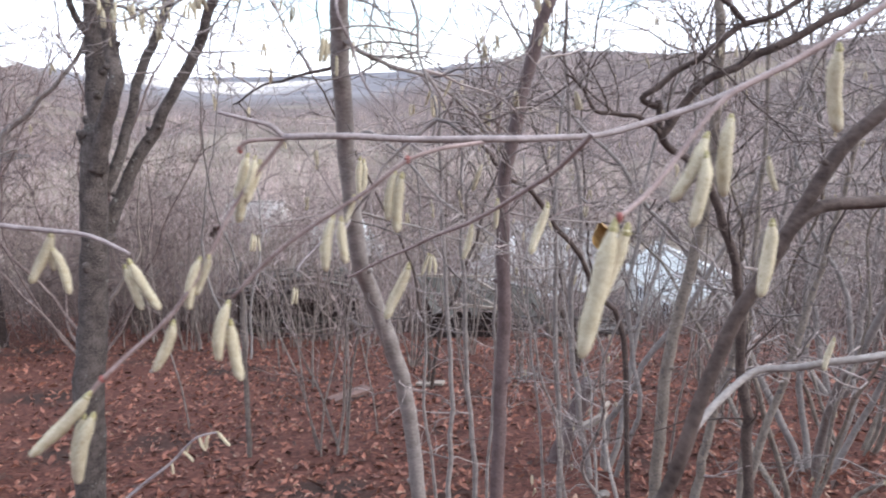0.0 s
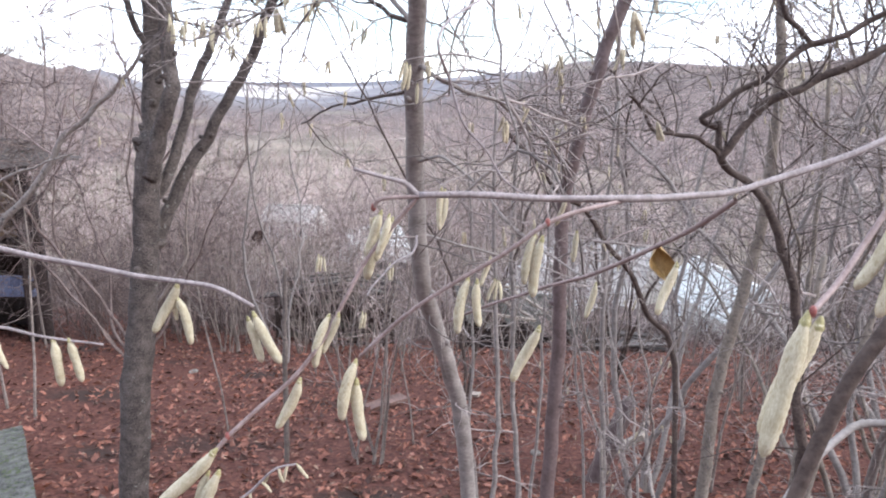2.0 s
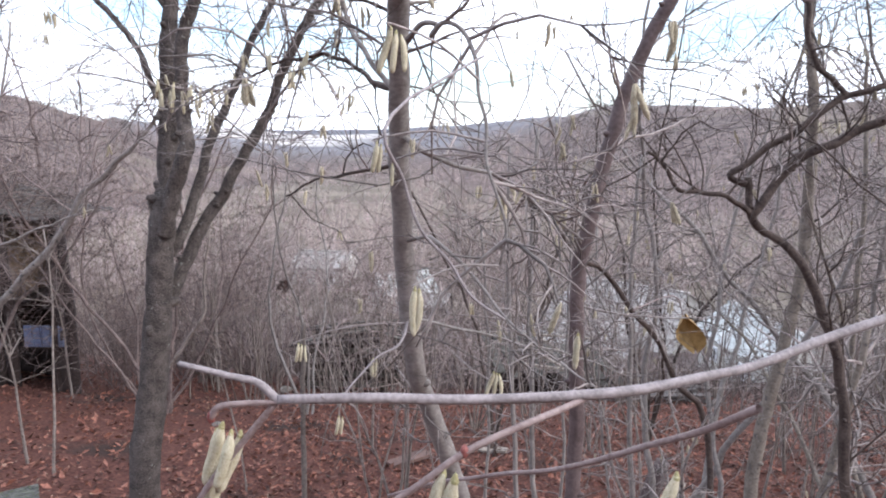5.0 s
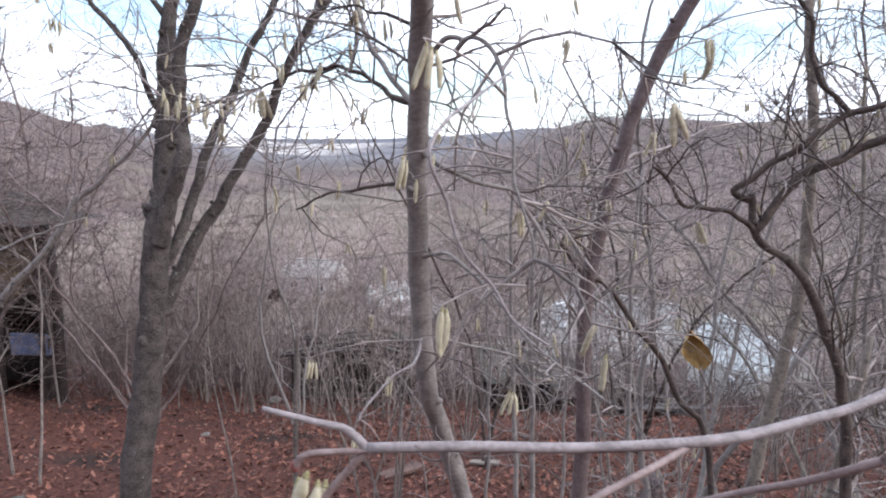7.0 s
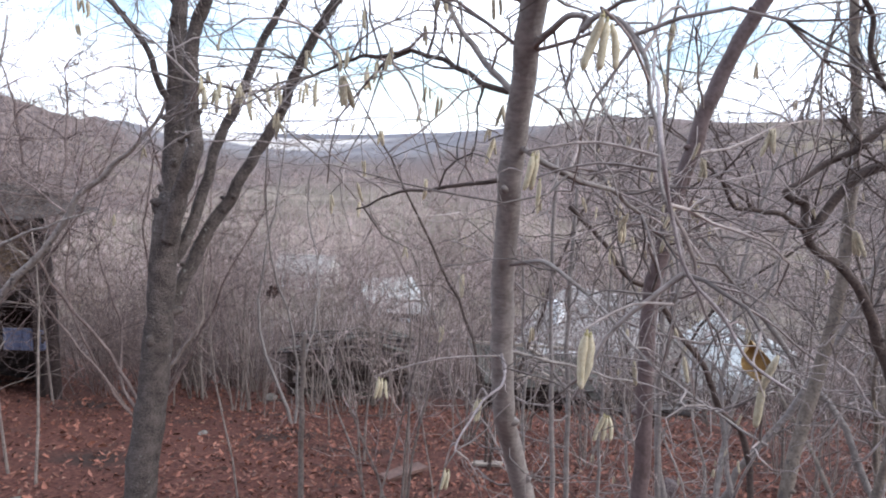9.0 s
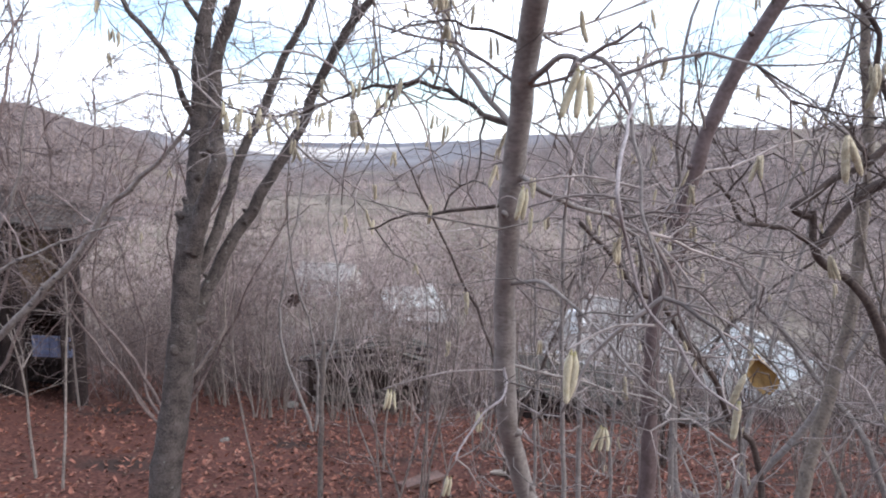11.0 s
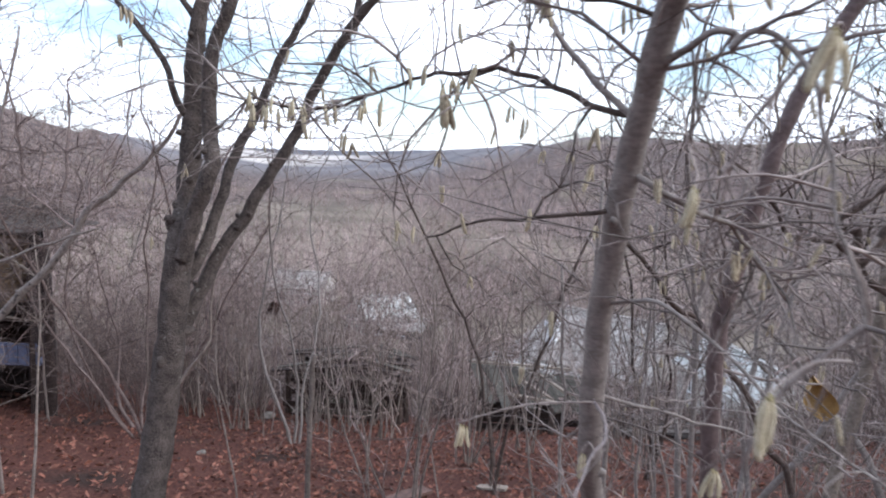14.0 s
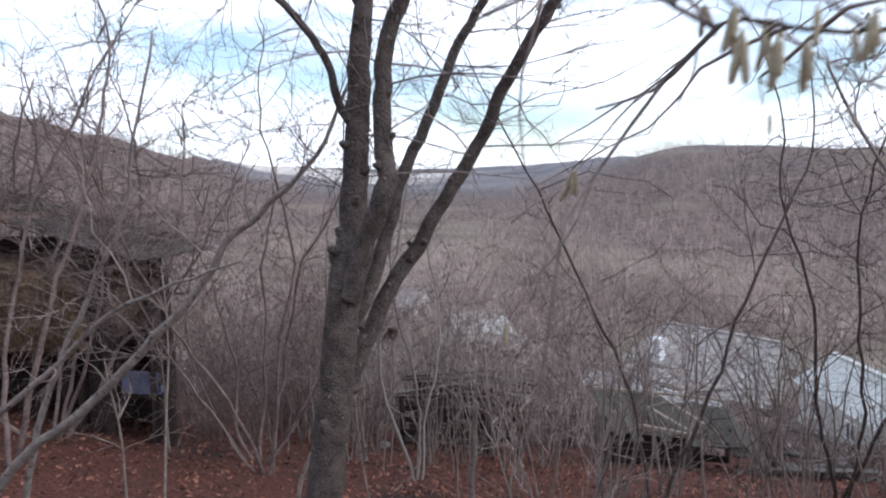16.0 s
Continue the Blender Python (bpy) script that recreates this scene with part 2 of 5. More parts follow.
def height(x, y):
    if y < 0:
        z = -0.12 * y if y > -40 else 4.8 - 0.3 * (y + 40)
    elif y < 13:
        z = -0.25 * y
    elif y < 40:
        z = -3.25 - 0.33 * (y - 13)
    else:
        z = -12.16 - 2.0 * smooth(40, 75, y)
    z += 0.1 * min(9.0, max(0.0, -x - 1.5)) * smooth(2, 8, y) * smooth(30, 13, y)
    z += 0.05 * noise.noise((x * 0.5, y * 0.5, 0)) + 0.25 * noise.noise((x * 0.09, y * 0.09, 3)) * smooth(3, 12, math.hypot(x, y))
    r = math.hypot(x, y)
    az = math.degrees(math.atan2(x, y))
    if r > 90 and y > -20:
        far = between(AWAY, az)
        top = 1.5 + far * math.tan(radians(between(RISE, az)))
        k = smooth(90, far, r)
        z = z + (top - z) * k + (5 * noise.noise((x * 0.008, y * 0.008, 7)) + 2.0 * noise.noise((x * 0.03, y * 0.03, 9))) * k * smooth(2000, 600, far)
        if r > far:
            z -= (r - far) * 0.02
    return z


def ground_sheet():
    rings = [0.0] + [0.35 * 1.062 ** i for i in range(158)]
    spokes = 240
    verts, faces = [(0, 0, height(0, 0))], []
    for r in rings[1:]:
        for s in range(spokes):
            a = 2 * math.pi * s / spokes
            x, y = r * math.sin(a), r * math.cos(a)
            verts.append((x, y, height(x, y)))
    for s in range(spokes):
        faces.append((0, 1 + (s + 1) % spokes, 1 + s))
    for i in range(len(rings) - 2):
        for s in range(spokes):
            a, b = 1 + i * spokes + s, 1 + i * spokes + (s + 1) % spokes
            faces.append((a, b, b + spokes, a + spokes))
    me = bpy.data.meshes.new("ground")
    me.from_pydata(verts, [], faces)
    me.shade_smooth()
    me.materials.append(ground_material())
    return tagged(new("ground", me), "wooded hillside falling to a valley, strewn with leaves", "ground", kind="structure")


ground_sheet()


# ---- tools for building ----
def drop(x, y):
    return (x, y, height(x, y))


def thing(name, place, label, category, group="", kind=""):
    ob = new(name)
    ob.matrix_world = Matrix.Translation(place)
    return tagged(ob, label, category, group, kind)


def mesh_of(name, verts, faces, mat, smooth_faces=True):
    me = bpy.data.meshes.new(name)
    me.from_pydata(verts, [], faces)
    if smooth_faces:
        me.shade_smooth()
    me.materials.append(mat)
    return me


def part(name, data, mat, parent, label="", m=None):
    """Links a bmesh or a mesh, in the parent's own space, as one part under it."""
    if isinstance(data, bmesh.types.BMesh):
        me = bpy.data.meshes.new(name)
        data.to_mesh(me)
        data.free()
        me.materials.append(mat)
        data = me
    ob = new(name, data)
    ob.parent = parent
    if m is not None:
        ob.matrix_basis = m
    if label:
        ob["label"] = label
    return ob


class Tubes:
    """Gathers tapered limbs into one mesh, laid relative to a base."""

    def __init__(self, base=(0, 0, 0)):
        self.v, self.f, self.base = [], [], Vector(base)

    def add(self, pts, radii, sides=5, rough=0.0):
        pts = [Vector(p) - self.base for p in pts]
        side = None
        start = len(self.v)
        count = len(pts)
        for i, p in enumerate(pts):
            d = (pts[min(i + 1, count - 1)] - pts[max(i - 1, 0)]).normalized()
            if side is None:
                side = d.orthogonal().normalized()
            side = (side - d * side.dot(d)).normalized()
            up = d.cross(side)
            for s in range(sides):
                a = 2 * math.pi * s / sides
                r = radii[i]
                if rough:
                    q = p * 14
                    r *= 1 + rough * noise.noise((q.x + 3 * math.cos(a), q.y + 3 * math.sin(a), q.z))
                self.v.append(p + (side * math.cos(a) + up * math.sin(a)) * r)
        for i in range(count - 1):
            for s in range(sides):
                a, b = start + i * sides + s, start + i * sides + (s + 1) % sides
                self.f.append((a, b, b + sides, a + sides))
        self.f.append(tuple(start + (count - 1) * sides + s for s in range(sides)))

    def part(self, name, mat, parent, label=""):
        return part(name, mesh_of(name, self.v, self.f, mat), mat, parent, label)


def spline(pts, steps=5, wobble=0.0, seed=0):
    """A smooth line through the points, with a little crookedness."""
    p = [Vector(q) for q in pts]
    p = [p[0] * 2 - p[1]] + p + [p[-1] * 2 - p[-2]]
    out = []
    for i in range(1, len(p) - 2):
        for s in range(steps):
            t = s / steps
            a, b, c, d = p[i - 1], p[i], p[i + 1], p[i + 2]
            q = 0.5 * (2 * b + (c - a) * t + (2 * a - 5 * b + 4 * c - d) * t * t + (3 * b - a - 3 * c + d) * t ** 3)
            out.append(q)
    out.append(p[-2])
    if wobble:
        out = [q + wobble * noise.noise_vector(q * 3.0 / max(0.15, wobble * 20) + Vector((seed * 7.3, 0, 0))) for q in out]
    return out


def crown(tubes, mat, parent):
    ob = tubes.part("crown", mat, parent)
    ob["kind"] = "stuff"
    return ob


def taper(n, a, b, power=1.0):
    return [a + (b - a) * (i / max(1, n - 1)) ** power for i in range(n)]


def grow(tubes, rng, start, way, length, radius, depth, droop=0.0, bend=0.35, sides=4, tips=None, kids=(3, 5), spread=0.8, shrink=0.55, lite=0):
    """A crooked shoot with side shoots, added to tubes; its ends go into tips."""
    n = (5 if depth else 4) if not lite else (1 if lite == 2 and depth == 0 else 2 if depth == 0 else 3)
    if lite:
        sides = 3
    pts, p, d = [Vector(start)], Vector(start), Vector(way).normalized()
    for i in range(n):
        d = (d + bend * Vector((rng.uniform(-1, 1), rng.uniform(-1, 1), rng.uniform(-1, 1))) * 0.6 + Vector((0, 0, -droop))).normalized()
        p = p + d * length / n
        pts.append(p)
    tubes.add(pts, taper(len(pts), radius, radius * 0.4), sides)
    if tips is not None and depth <= 1:
        tips.append(pts[-1])
        if depth == 0 and rng.random() < 0.4:
            tips.append(pts[-2])
    if depth > 0:
        for k in range(rng.randint(*kids)):
            i = rng.randint(1, n)
            along = (pts[i] - pts[i - 1]).normalized()
            out = Vector((rng.uniform(-1, 1), rng.uniform(-1, 1), rng.uniform(-0.5, 1))).normalized()
            grow(tubes, rng, pts[i], along + out * spread, length * shrink * rng.uniform(0.7, 1.2), radius * 0.55, depth - 1, droop, bend, max(3, sides - 1), tips, kids, spread, shrink, lite)


def sprouts(tubes, rng, line, count, length, radius, depth=1, droop=0.0, tips=None, lo=0.1, up=0.3, bend=0.6, lite=0):
    """Shoots along a limb."""
    for k in range(count):
        i = min(len(line) - 1, int(len(line) * (lo + (1 - lo) * rng.random())))
        way = Vector((rng.uniform(-1, 1), rng.uniform(-1, 1), rng.uniform(-0.6, 1) + up))
        grow(tubes, rng, line[i], way, length * rng.uniform(0.5, 1.3), radius * rng.uniform(0.7, 1.1), depth, droop, bend, 4, tips, (3, 5), 0.8, 0.55, lite)


# ---- catkins ----
def catkin_mesh(name, rng, mat, rings=34, sides=12, long=1.0, thick=0.083):
    """A hanging catkin one unit long: scaly, swollen in the middle, a little crooked."""
    verts, faces = [], []
    swing, phase = rng.uniform(-0.12, 0.12), rng.uniform(0, 6)
    for i in range(rings):
        t = i / (rings - 1)
        r = thick * (0.42 + 0.58 * smooth(-0.02, 0.26, t)) * (1 - 0.22 * smooth(0.6, 1.0, t)) * math.sqrt(max(0.0, 1 - (max(0, t - 0.87) / 0.132) ** 2))
        cx, cy = swing * math.sin(t * 2.6 + phase) - swing * math.sin(phase), 0.5 * swing * math.sin(t * 3.3)
        for s in range(sides):
            a = 2 * math.pi * (s + 0.5 * (i % 2)) / sides
            k = r * (1 + (0.022 if (i + s) % 2 else -0.022) + 0.05 * math.sin(i * 0.35 + phase) + rng.uniform(-0.018, 0.018))
            verts.append((cx + k * math.cos(a), cy + k * math.sin(a), -t * long))
    for i in range(rings - 1):
        for s in range(sides):
            a, b = i * sides + s, i * sides + (s + 1) % sides
            faces.append((a, a + sides, b + sides, b))
    faces.append(tuple(range(sides)))
    return mesh_of(name, verts, faces, mat)


crng = random.Random(4)
CATKINS = [catkin_mesh("catkin", crng, CATKIN) for _ in range(6)]
CATKINS_FAR = [catkin_mesh("catkin", crng, CATKIN_FAR, 10, 6, 1.0, 0.085) for _ in range(4)]


def bract_mesh():
    """The small scaly cap from which a catkin hangs, for a catkin one unit long."""
    verts, faces = [], []
    for i, (z, r) in enumerate(((0.06, 0.014), (0.035, 0.024), (0.0, 0.036), (-0.03, 0.044), (-0.055, 0.036))):
        for k in range(8):
            a = 2 * math.pi * (k + 0.5 * (i % 2)) / 8
            q = r * (1.1 if k % 2 else 0.95)
            verts.append((q * math.cos(a), q * math.sin(a), z))
    for i in range(4):
        for k in range(8):
            a, b = i * 8 + k, i * 8 + (k + 1) % 8
            faces.append((a, a + 8, b + 8, b))
    faces.append(tuple(range(8)))
    return mesh_of("bract", verts, faces, BRACT)


BRACT_MESH = bract_mesh()


def hang(parent, base, place, length, lean_x=0.0, lean_y=0.0, far=False, turn=0.0):
    me = (CATKINS_FAR if far else CATKINS)[int(abs(place[0] * 977 + place[2] * 613)) % (4 if far else 6)]
    m = Matrix.Translation(Vector(place) - Vector(base)) @ pose(0, 0, 0, lean_y, lean_x, turn) @ Matrix.Diagonal((1.08 * min(length, 0.043), 1.08 * min(length, 0.043), length, 1))
    ob = part("catkin", me, None, parent, m=m)
    if not far:
        part("bract", BRACT_MESH, None, ob, "greenish bract")
    return ob


def far_catkins(parent, base, rng, tips, share, size=0.036):
    for p in tips:
        if rng.random() < share:
            for k in range(rng.choice((1, 2, 2, 3))):
                hang(parent, base, p + Vector((rng.uniform(-0.004, 0.004), rng.uniform(-0.004, 0.004), 0)), size * rng.uniform(0.6, 1.1), rng.uniform(-16, 16), rng.uniform(-16, 16), True, rng.uniform(0, 360))


def limb(parent, base, name, pts, r0, r1, mat, steps=6, sides=10, wobble=0.01, rough=0.12, seed=0, knots=0, label=""):
    """One main stem or branch as a part of its own. Returns its line."""
    line = spline(pts, steps, wobble, seed)
    t = Tubes(base)
    t.add(line, taper(len(line), r0, r1), sides, rough)
    rng = random.Random(seed)
    for k in range(knots):
        i = rng.randint(1, len(line) - 2)
        r = r0 + (r1 - r0) * i / len(line)
        d = Vector((rng.uniform(-1, 1), rng.uniform(-1, 0.3), rng.uniform(0, 0.6))).normalized()
        t.add([line[i], line[i] + d * r * 1.1, line[i] + d * r * 1.55], [r * 0.55, r * 0.42, r * 0.2], 7, 0.3)
    t.part(name, mat, parent, label)
    return line


# ---- the old tree with several stems ----
def old_tree():
    base = (-1.96, 3.46, height(-1.96, 3.46))
    ob = thing("old_tree", base, "bare multi-stemmed tree with dark, knotty, lichened bark", "tree")
    rng = random.Random(11)
    main = limb(ob, base, "trunk", [(-1.99, 3.44, base[2] - 0.1), (-1.90, 3.48, -0.08), (-1.82, 3.54, 0.58), (-1.755, 3.56, 1.18), (-1.75, 3.63, 1.35), (-1.737, 3.66, 1.65), (-1.722, 3.69, 2.03), (-1.715, 3.72, 2.23), (-1.66, 3.75, 2.5), (-1.6, 3.75, 3.3), (-1.55, 3.7, 4.6)], 0.082, 0.016, BARK_OLD, 8, 18, 0.012, 0.16, 1, 16)
    a2 = limb(ob, base, "limb", [(-1.72, 3.52, 1.12), (-1.655, 3.5, 1.34), (-1.565, 3.48, 1.54), (-1.59, 3.52, 1.70), (-1.575, 3.52, 2.02), (-1.51, 3.52, 2.2), (-1.45, 3.52, 2.38), (-1.3, 3.5, 3.1), (-1.2, 3.45, 4.2)], 0.043, 0.02, BARK_OLD, 8, 12, 0.01, 0.18, 2, 8)
    a2b = limb(ob, base, "limb", [(-1.74, 3.6, 1.0), (-1.66, 3.72, 1.26), (-1.59, 3.83, 1.59), (-1.48, 3.92, 1.87), (-1.38, 3.97, 2.12), (-1.23, 4.0, 2.41), (-1.0, 4.0, 3.0), (-0.8, 3.9, 3.7)], 0.031, 0.013, BARK_OLD, 6, 10, 0.012, 0.14, 3, 4)
    a3 = limb(ob, base, "limb", [(-1.79, 3.58, 0.72), (-1.70, 3.68, 0.96), (-1.596, 3.74, 1.18), (-1.495, 3.77, 1.34), (-1.363, 3.8, 1.56), (-1.245, 3.82, 1.77), (-1.11, 3.76, 2.03), (-0.935, 3.73, 2.27), (-0.84, 3.69, 2.4), (-0.6, 3.6, 3.0), (-0.4, 3.5, 3.7)], 0.037, 0.016, BARK_OLD, 6, 11, 0.012, 0.14, 4, 6)
    fork = limb(ob, base, "limb", [(-0.98, 3.74, 2.2), (-0.95, 3.8, 2.4), (-0.9, 3.9, 2.8), (-0.86, 4.0, 3.4)], 0.017, 0.008, BARK_OLD, 6, 8, 0.012, 0.12, 9, 1)
    a4 = limb(ob, base, "limb", [(-1.74, 3.66, 1.76), (-1.79, 3.62, 1.86), (-1.82, 3.6, 2.0), (-1.96, 3.6, 2.2), (-2.09, 3.62, 2.36), (-2.25, 3.7, 2.8), (-2.4, 3.8, 3.4)], 0.019, 0.009, BARK_OLD, 6, 8, 0.01, 0.12, 5, 2)
    a5 = limb(ob, base, "limb", [(-1.72, 3.72, 2.22), (-1.78, 3.7, 2.32), (-1.86, 3.68, 2.5), (-2.0, 3.7, 3.0)], 0.018, 0.008, BARK_OLD, 6, 8, 0.01, 0.12, 8, 1)
    t = Tubes(base)
    for line, n in ((main, 10), (a2, 12), (a2b, 14), (a3, 18), (a4, 10), (a5, 6), (fork, 8)):
        sprouts(t, rng, line, n, 0.5, 0.0042, 2, 0.01, None, 0.42, 0.2, 0.55)
    # long level shoots crossing between the limbs
    for line in (main, a2, a2b, a3):
        for k in range(2):
            p = line[int(len(line) * rng.uniform(0.45, 0.75))]
            grow(t, rng, p, (1.0, rng.uniform(-0.5, 0.5), rng.uniform(-0.12, 0.25)), rng.uniform(0.5, 0.9), 0.0045, 1, 0.0, 0.25, 5, None, (3, 5), 0.6, 0.4)
    crown(t, TWIG, ob)


# ---- the grey hazel stem in the middle, with hanging catkins ----
def middle_hazel():
    base = (-0.04, 1.5, height(-0.04, 1.5))
    ob = thing("hazel_tree", base, "bent grey hazel stem with drooping branches and pale catkins", "tree")
    rng = random.Random(21)
    main = limb(ob, base, "trunk", [(-0.03, 1.52, base[2] - 0.05), (-0.05, 1.5, 0.25), (-0.073, 1.49, 0.549), (-0.092, 1.45, 0.83), (-0.122, 1.4, 0.98), (-0.152, 1.34, 1.12), (-0.164, 1.30, 1.186), (-0.17, 1.237, 1.384), (-0.164, 1.18, 1.515), (-0.156, 1.128, 1.628), (-0.146, 1.075, 1.722), (-0.137, 1.03, 1.78), (-0.12, 1.0, 1.87), (-0.06, 1.0, 2.3)], 0.0185, 0.0135, BARK_HAZEL, 6, 14, 0.003, 0.1, 6, 7)

    def onto(p):
        """Brings a branch's foot onto the stem."""
        return tuple(min(main, key=lambda q: abs(q.z - p[2])))

    m1 = limb(ob, base, "branch", [onto((0, 0, 1.57)), (-0.119, 1.12, 1.549), (-0.059, 1.16, 1.527), (-0.015, 1.22, 1.506), (0.045, 1.3, 1.457), (0.115, 1.38, 1.391)], 0.0042, 0.002, BARK_HAZEL, 5, 8, 0.006, 0.15, 7, 4)
    m5 = limb(ob, base, "branch", [onto((0, 0, 1.42)), (-0.118, 1.157, 1.427), (-0.079, 1.124, 1.403), (-0.047, 1.092, 1.376), (-0.014, 1.06, 1.341), (0.016, 1.027, 1.32), (0.06, 0.995, 1.293), (0.091, 0.963, 1.28)], 0.0028, 0.0012, BARK_HAZEL, 5, 7, 0.004, 0.15, 22, 4)
    m6 = limb(ob, base, "branch", [onto((0, 0, 1.27)), (-0.066, 1.36, 1.233), (0.02, 1.42, 1.195), (0.089, 1.48, 1.163), (0.173, 1.54, 1.12), (0.247, 1.6, 1.072)], 0.0026, 0.0011, BARK_HAZEL, 5, 7, 0.004, 0.15, 23, 4)
    m7 = limb(ob, base, "branch", [onto((0, 0, 1.27)), (-0.167, 1.16, 1.271), (-0.194, 1.1, 1.264), (-0.218, 1.04, 1.24), (-0.222, 1.02, 1.233)], 0.0022, 0.001, TWIG_NEAR, 5, 7, 0.003, 0.15, 24, 3)
    m8 = limb(ob, base, "branch", [(-0.036, 0.98, 1.66), (-0.092, 0.686, 1.585), (-0.084, 0.686, 1.536), (-0.072, 0.686, 1.499), (-0.051, 0.686, 1.475), (-0.033, 0.686, 1.448), (-0.009, 0.686, 1.43)], 0.0014, 0.0009, TWIG_NEAR, 5, 8, 0.003, 0.15, 25, 4)
    m2 = limb(ob, base, "branch", [onto((-0.145, 1.100, 1.680)), (-0.127, 1.06, 1.694), (-0.112, 1.04, 1.706), (-0.092, 1.03, 1.70), (-0.098, 1.02, 1.688), (-0.082, 1.01, 1.7), (-0.06, 1.0, 1.69), (-0.045, 0.98, 1.66), (-0.038, 0.96, 1.61), (-0.028, 0.95, 1.55), (-0.012, 0.93, 1.48), (-0.014, 0.93, 1.43)], 0.0042, 0.0014, BARK_HAZEL, 5, 8, 0.006, 0.2, 8, 3)
    m3 = limb(ob, base, "branch", [onto((-0.164, 1.100, 1.625)), (-0.191, 1.164, 1.644), (-0.227, 1.227, 1.671), (-0.282, 1.291, 1.698), (-0.345, 1.345, 1.707), (-0.409, 1.409, 1.707), (-0.48, 1.49, 1.695), (-0.58, 1.57, 1.672), (-0.66, 1.62, 1.672), (-0.74, 1.65, 1.69), (-0.77, 1.66, 1.688)], 0.0041, 0.0016, BARK_DARK, 5, 8, 0.006, 0.1, 9)
    m4 = limb(ob, base, "branch", [onto((-0.164, 1.100, 1.525)), (-0.209, 1.173, 1.525), (-0.273, 1.236, 1.516), (-0.336, 1.309, 1.498), (-0.400, 1.382, 1.471)], 0.0032, 0.0015, BARK_DARK, 5, 6, 0.006, 0.1, 10)
    m9 = limb(ob, base, "branch", [onto((0, 0, 1.62)), (-0.193, 1.16, 1.662), (-0.221, 1.19, 1.706), (-0.246, 1.22, 1.752), (-0.261, 1.24, 1.794), (-0.272, 1.26, 1.85), (-0.289, 1.3, 1.94)], 0.0045, 0.002, BARK_HAZEL, 5, 8, 0.006, 0.12, 26, 4)
    m10 = limb(ob, base, "branch", [onto((0, 0, 1.725)), (-0.181, 1.09, 1.742), (-0.21, 1.12, 1.751), (-0.249, 1.16, 1.767), (-0.292, 1.2, 1.772), (-0.339, 1.24, 1.768)], 0.0028, 0.0011, BARK_DARK, 5, 7, 0.006, 0.12, 27, 3)
    tips, few = [], []
    t = Tubes(base)
    sprouts(t, rng, m1, 26, 0.22, 0.0024, 1, 0.05, few, 0.1, -0.1, 0.8)
    sprouts(t, rng, m2, 10, 0.2, 0.0028, 1, 0.16, few, 0.1, -0.5)
    sprouts(t, rng, m3, 34, 0.24, 0.0028, 1, 0.1, tips, 0.1, 0.1)
    sprouts(t, rng, m4, 4, 0.15, 0.002, 1, 0.05, few, 0.2, 0.1)
    sprouts(t, rng, main[8:34], 11, 0.13, 0.0022, 1, 0.03, None, 0.0, 0.0, 1.1)
    sprouts(t, rng, main, 10, 0.22, 0.003, 1, 0.03, tips, 0.66, 0.2)
    sprouts(t, rng, m9, 14, 0.2, 0.0018, 1, 0.02, few, 0.15, 0.2, 0.9)
    sprouts(t, rng, m10, 10, 0.14, 0.0014, 1, 0.06, few, 0.2, 0.0, 0.9)
    sprouts(t, rng, m5, 16, 0.16, 0.0016, 1, 0.02, None, 0.1, 0.1, 1.1)
    sprouts(t, rng, m6, 14, 0.15, 0.0016, 1, 0.03, few, 0.1, 0.0, 1.1)
    sprouts(t, rng, m7, 8, 0.07, 0.0012, 0, 0.05, None, 0.2, -0.2)
    # catkins in twos and threes on the near twigs
    for x, y, z, size, count in ((-0.103, 0.87, 1.415, 0.052, 2), (-0.15, 0.93, 1.565, 0.034, 2), (0.085, 1.36, 1.462, 0.05, 2), (0.07, 0.93, 1.352, 0.042, 1), (-0.11, 0.8, 1.665, 0.04, 3), (-0.34, 1.22, 1.25, 0.032, 3), (-0.2, 1.12, 1.26, 0.03, 2), (-0.235, 1.05, 1.2, 0.028, 2), (-0.03, 1.2, 1.215, 0.04, 3), (-0.14, 0.97, 1.54, 0.026, 1)):
        near = min(main + m1 + m2 + m5 + m6 + m7, key=lambda q: (q - Vector((x, y, z))).length)
        at = Vector((x, y, z))
        t.add(spline([near, near.lerp(at, 0.5) + Vector((0, 0, 0.012)), at + Vector((0, 0, 0.004)), at], 3), taper(10, 0.0016, 0.0008), 5)
        for q in range(count):
            hang(ob, base, at + Vector((0.004 * q, 0.004 * q, -0.003 * q)), size * (1 - 0.1 * q), 6 - 10 * q, 4, False, 140 * q)
    for k in range(24):
        p = m3[-1 - rng.randint(0, 30)]
        end = p + Vector((rng.uniform(-0.03, 0.03), rng.uniform(-0.04, 0.04), rng.uniform(-0.02, 0.015)))
        t.add([p, p.lerp(end, 0.5) + Vector((0, 0, 0.006)), end], [0.0013, 0.0011, 0.0009], 4)
        for q in range(rng.choice((1, 2, 3))):
            hang(ob, base, end, rng.uniform(0.026, 0.046), rng.uniform(-14, 14), rng.uniform(-14, 14), False, rng.uniform(0, 360))
    crown(t, TWIG, ob)
    far_catkins(ob, base, rng, tips, 0.16, 0.03)
    far_catkins(ob, base, rng, few, 0.08)


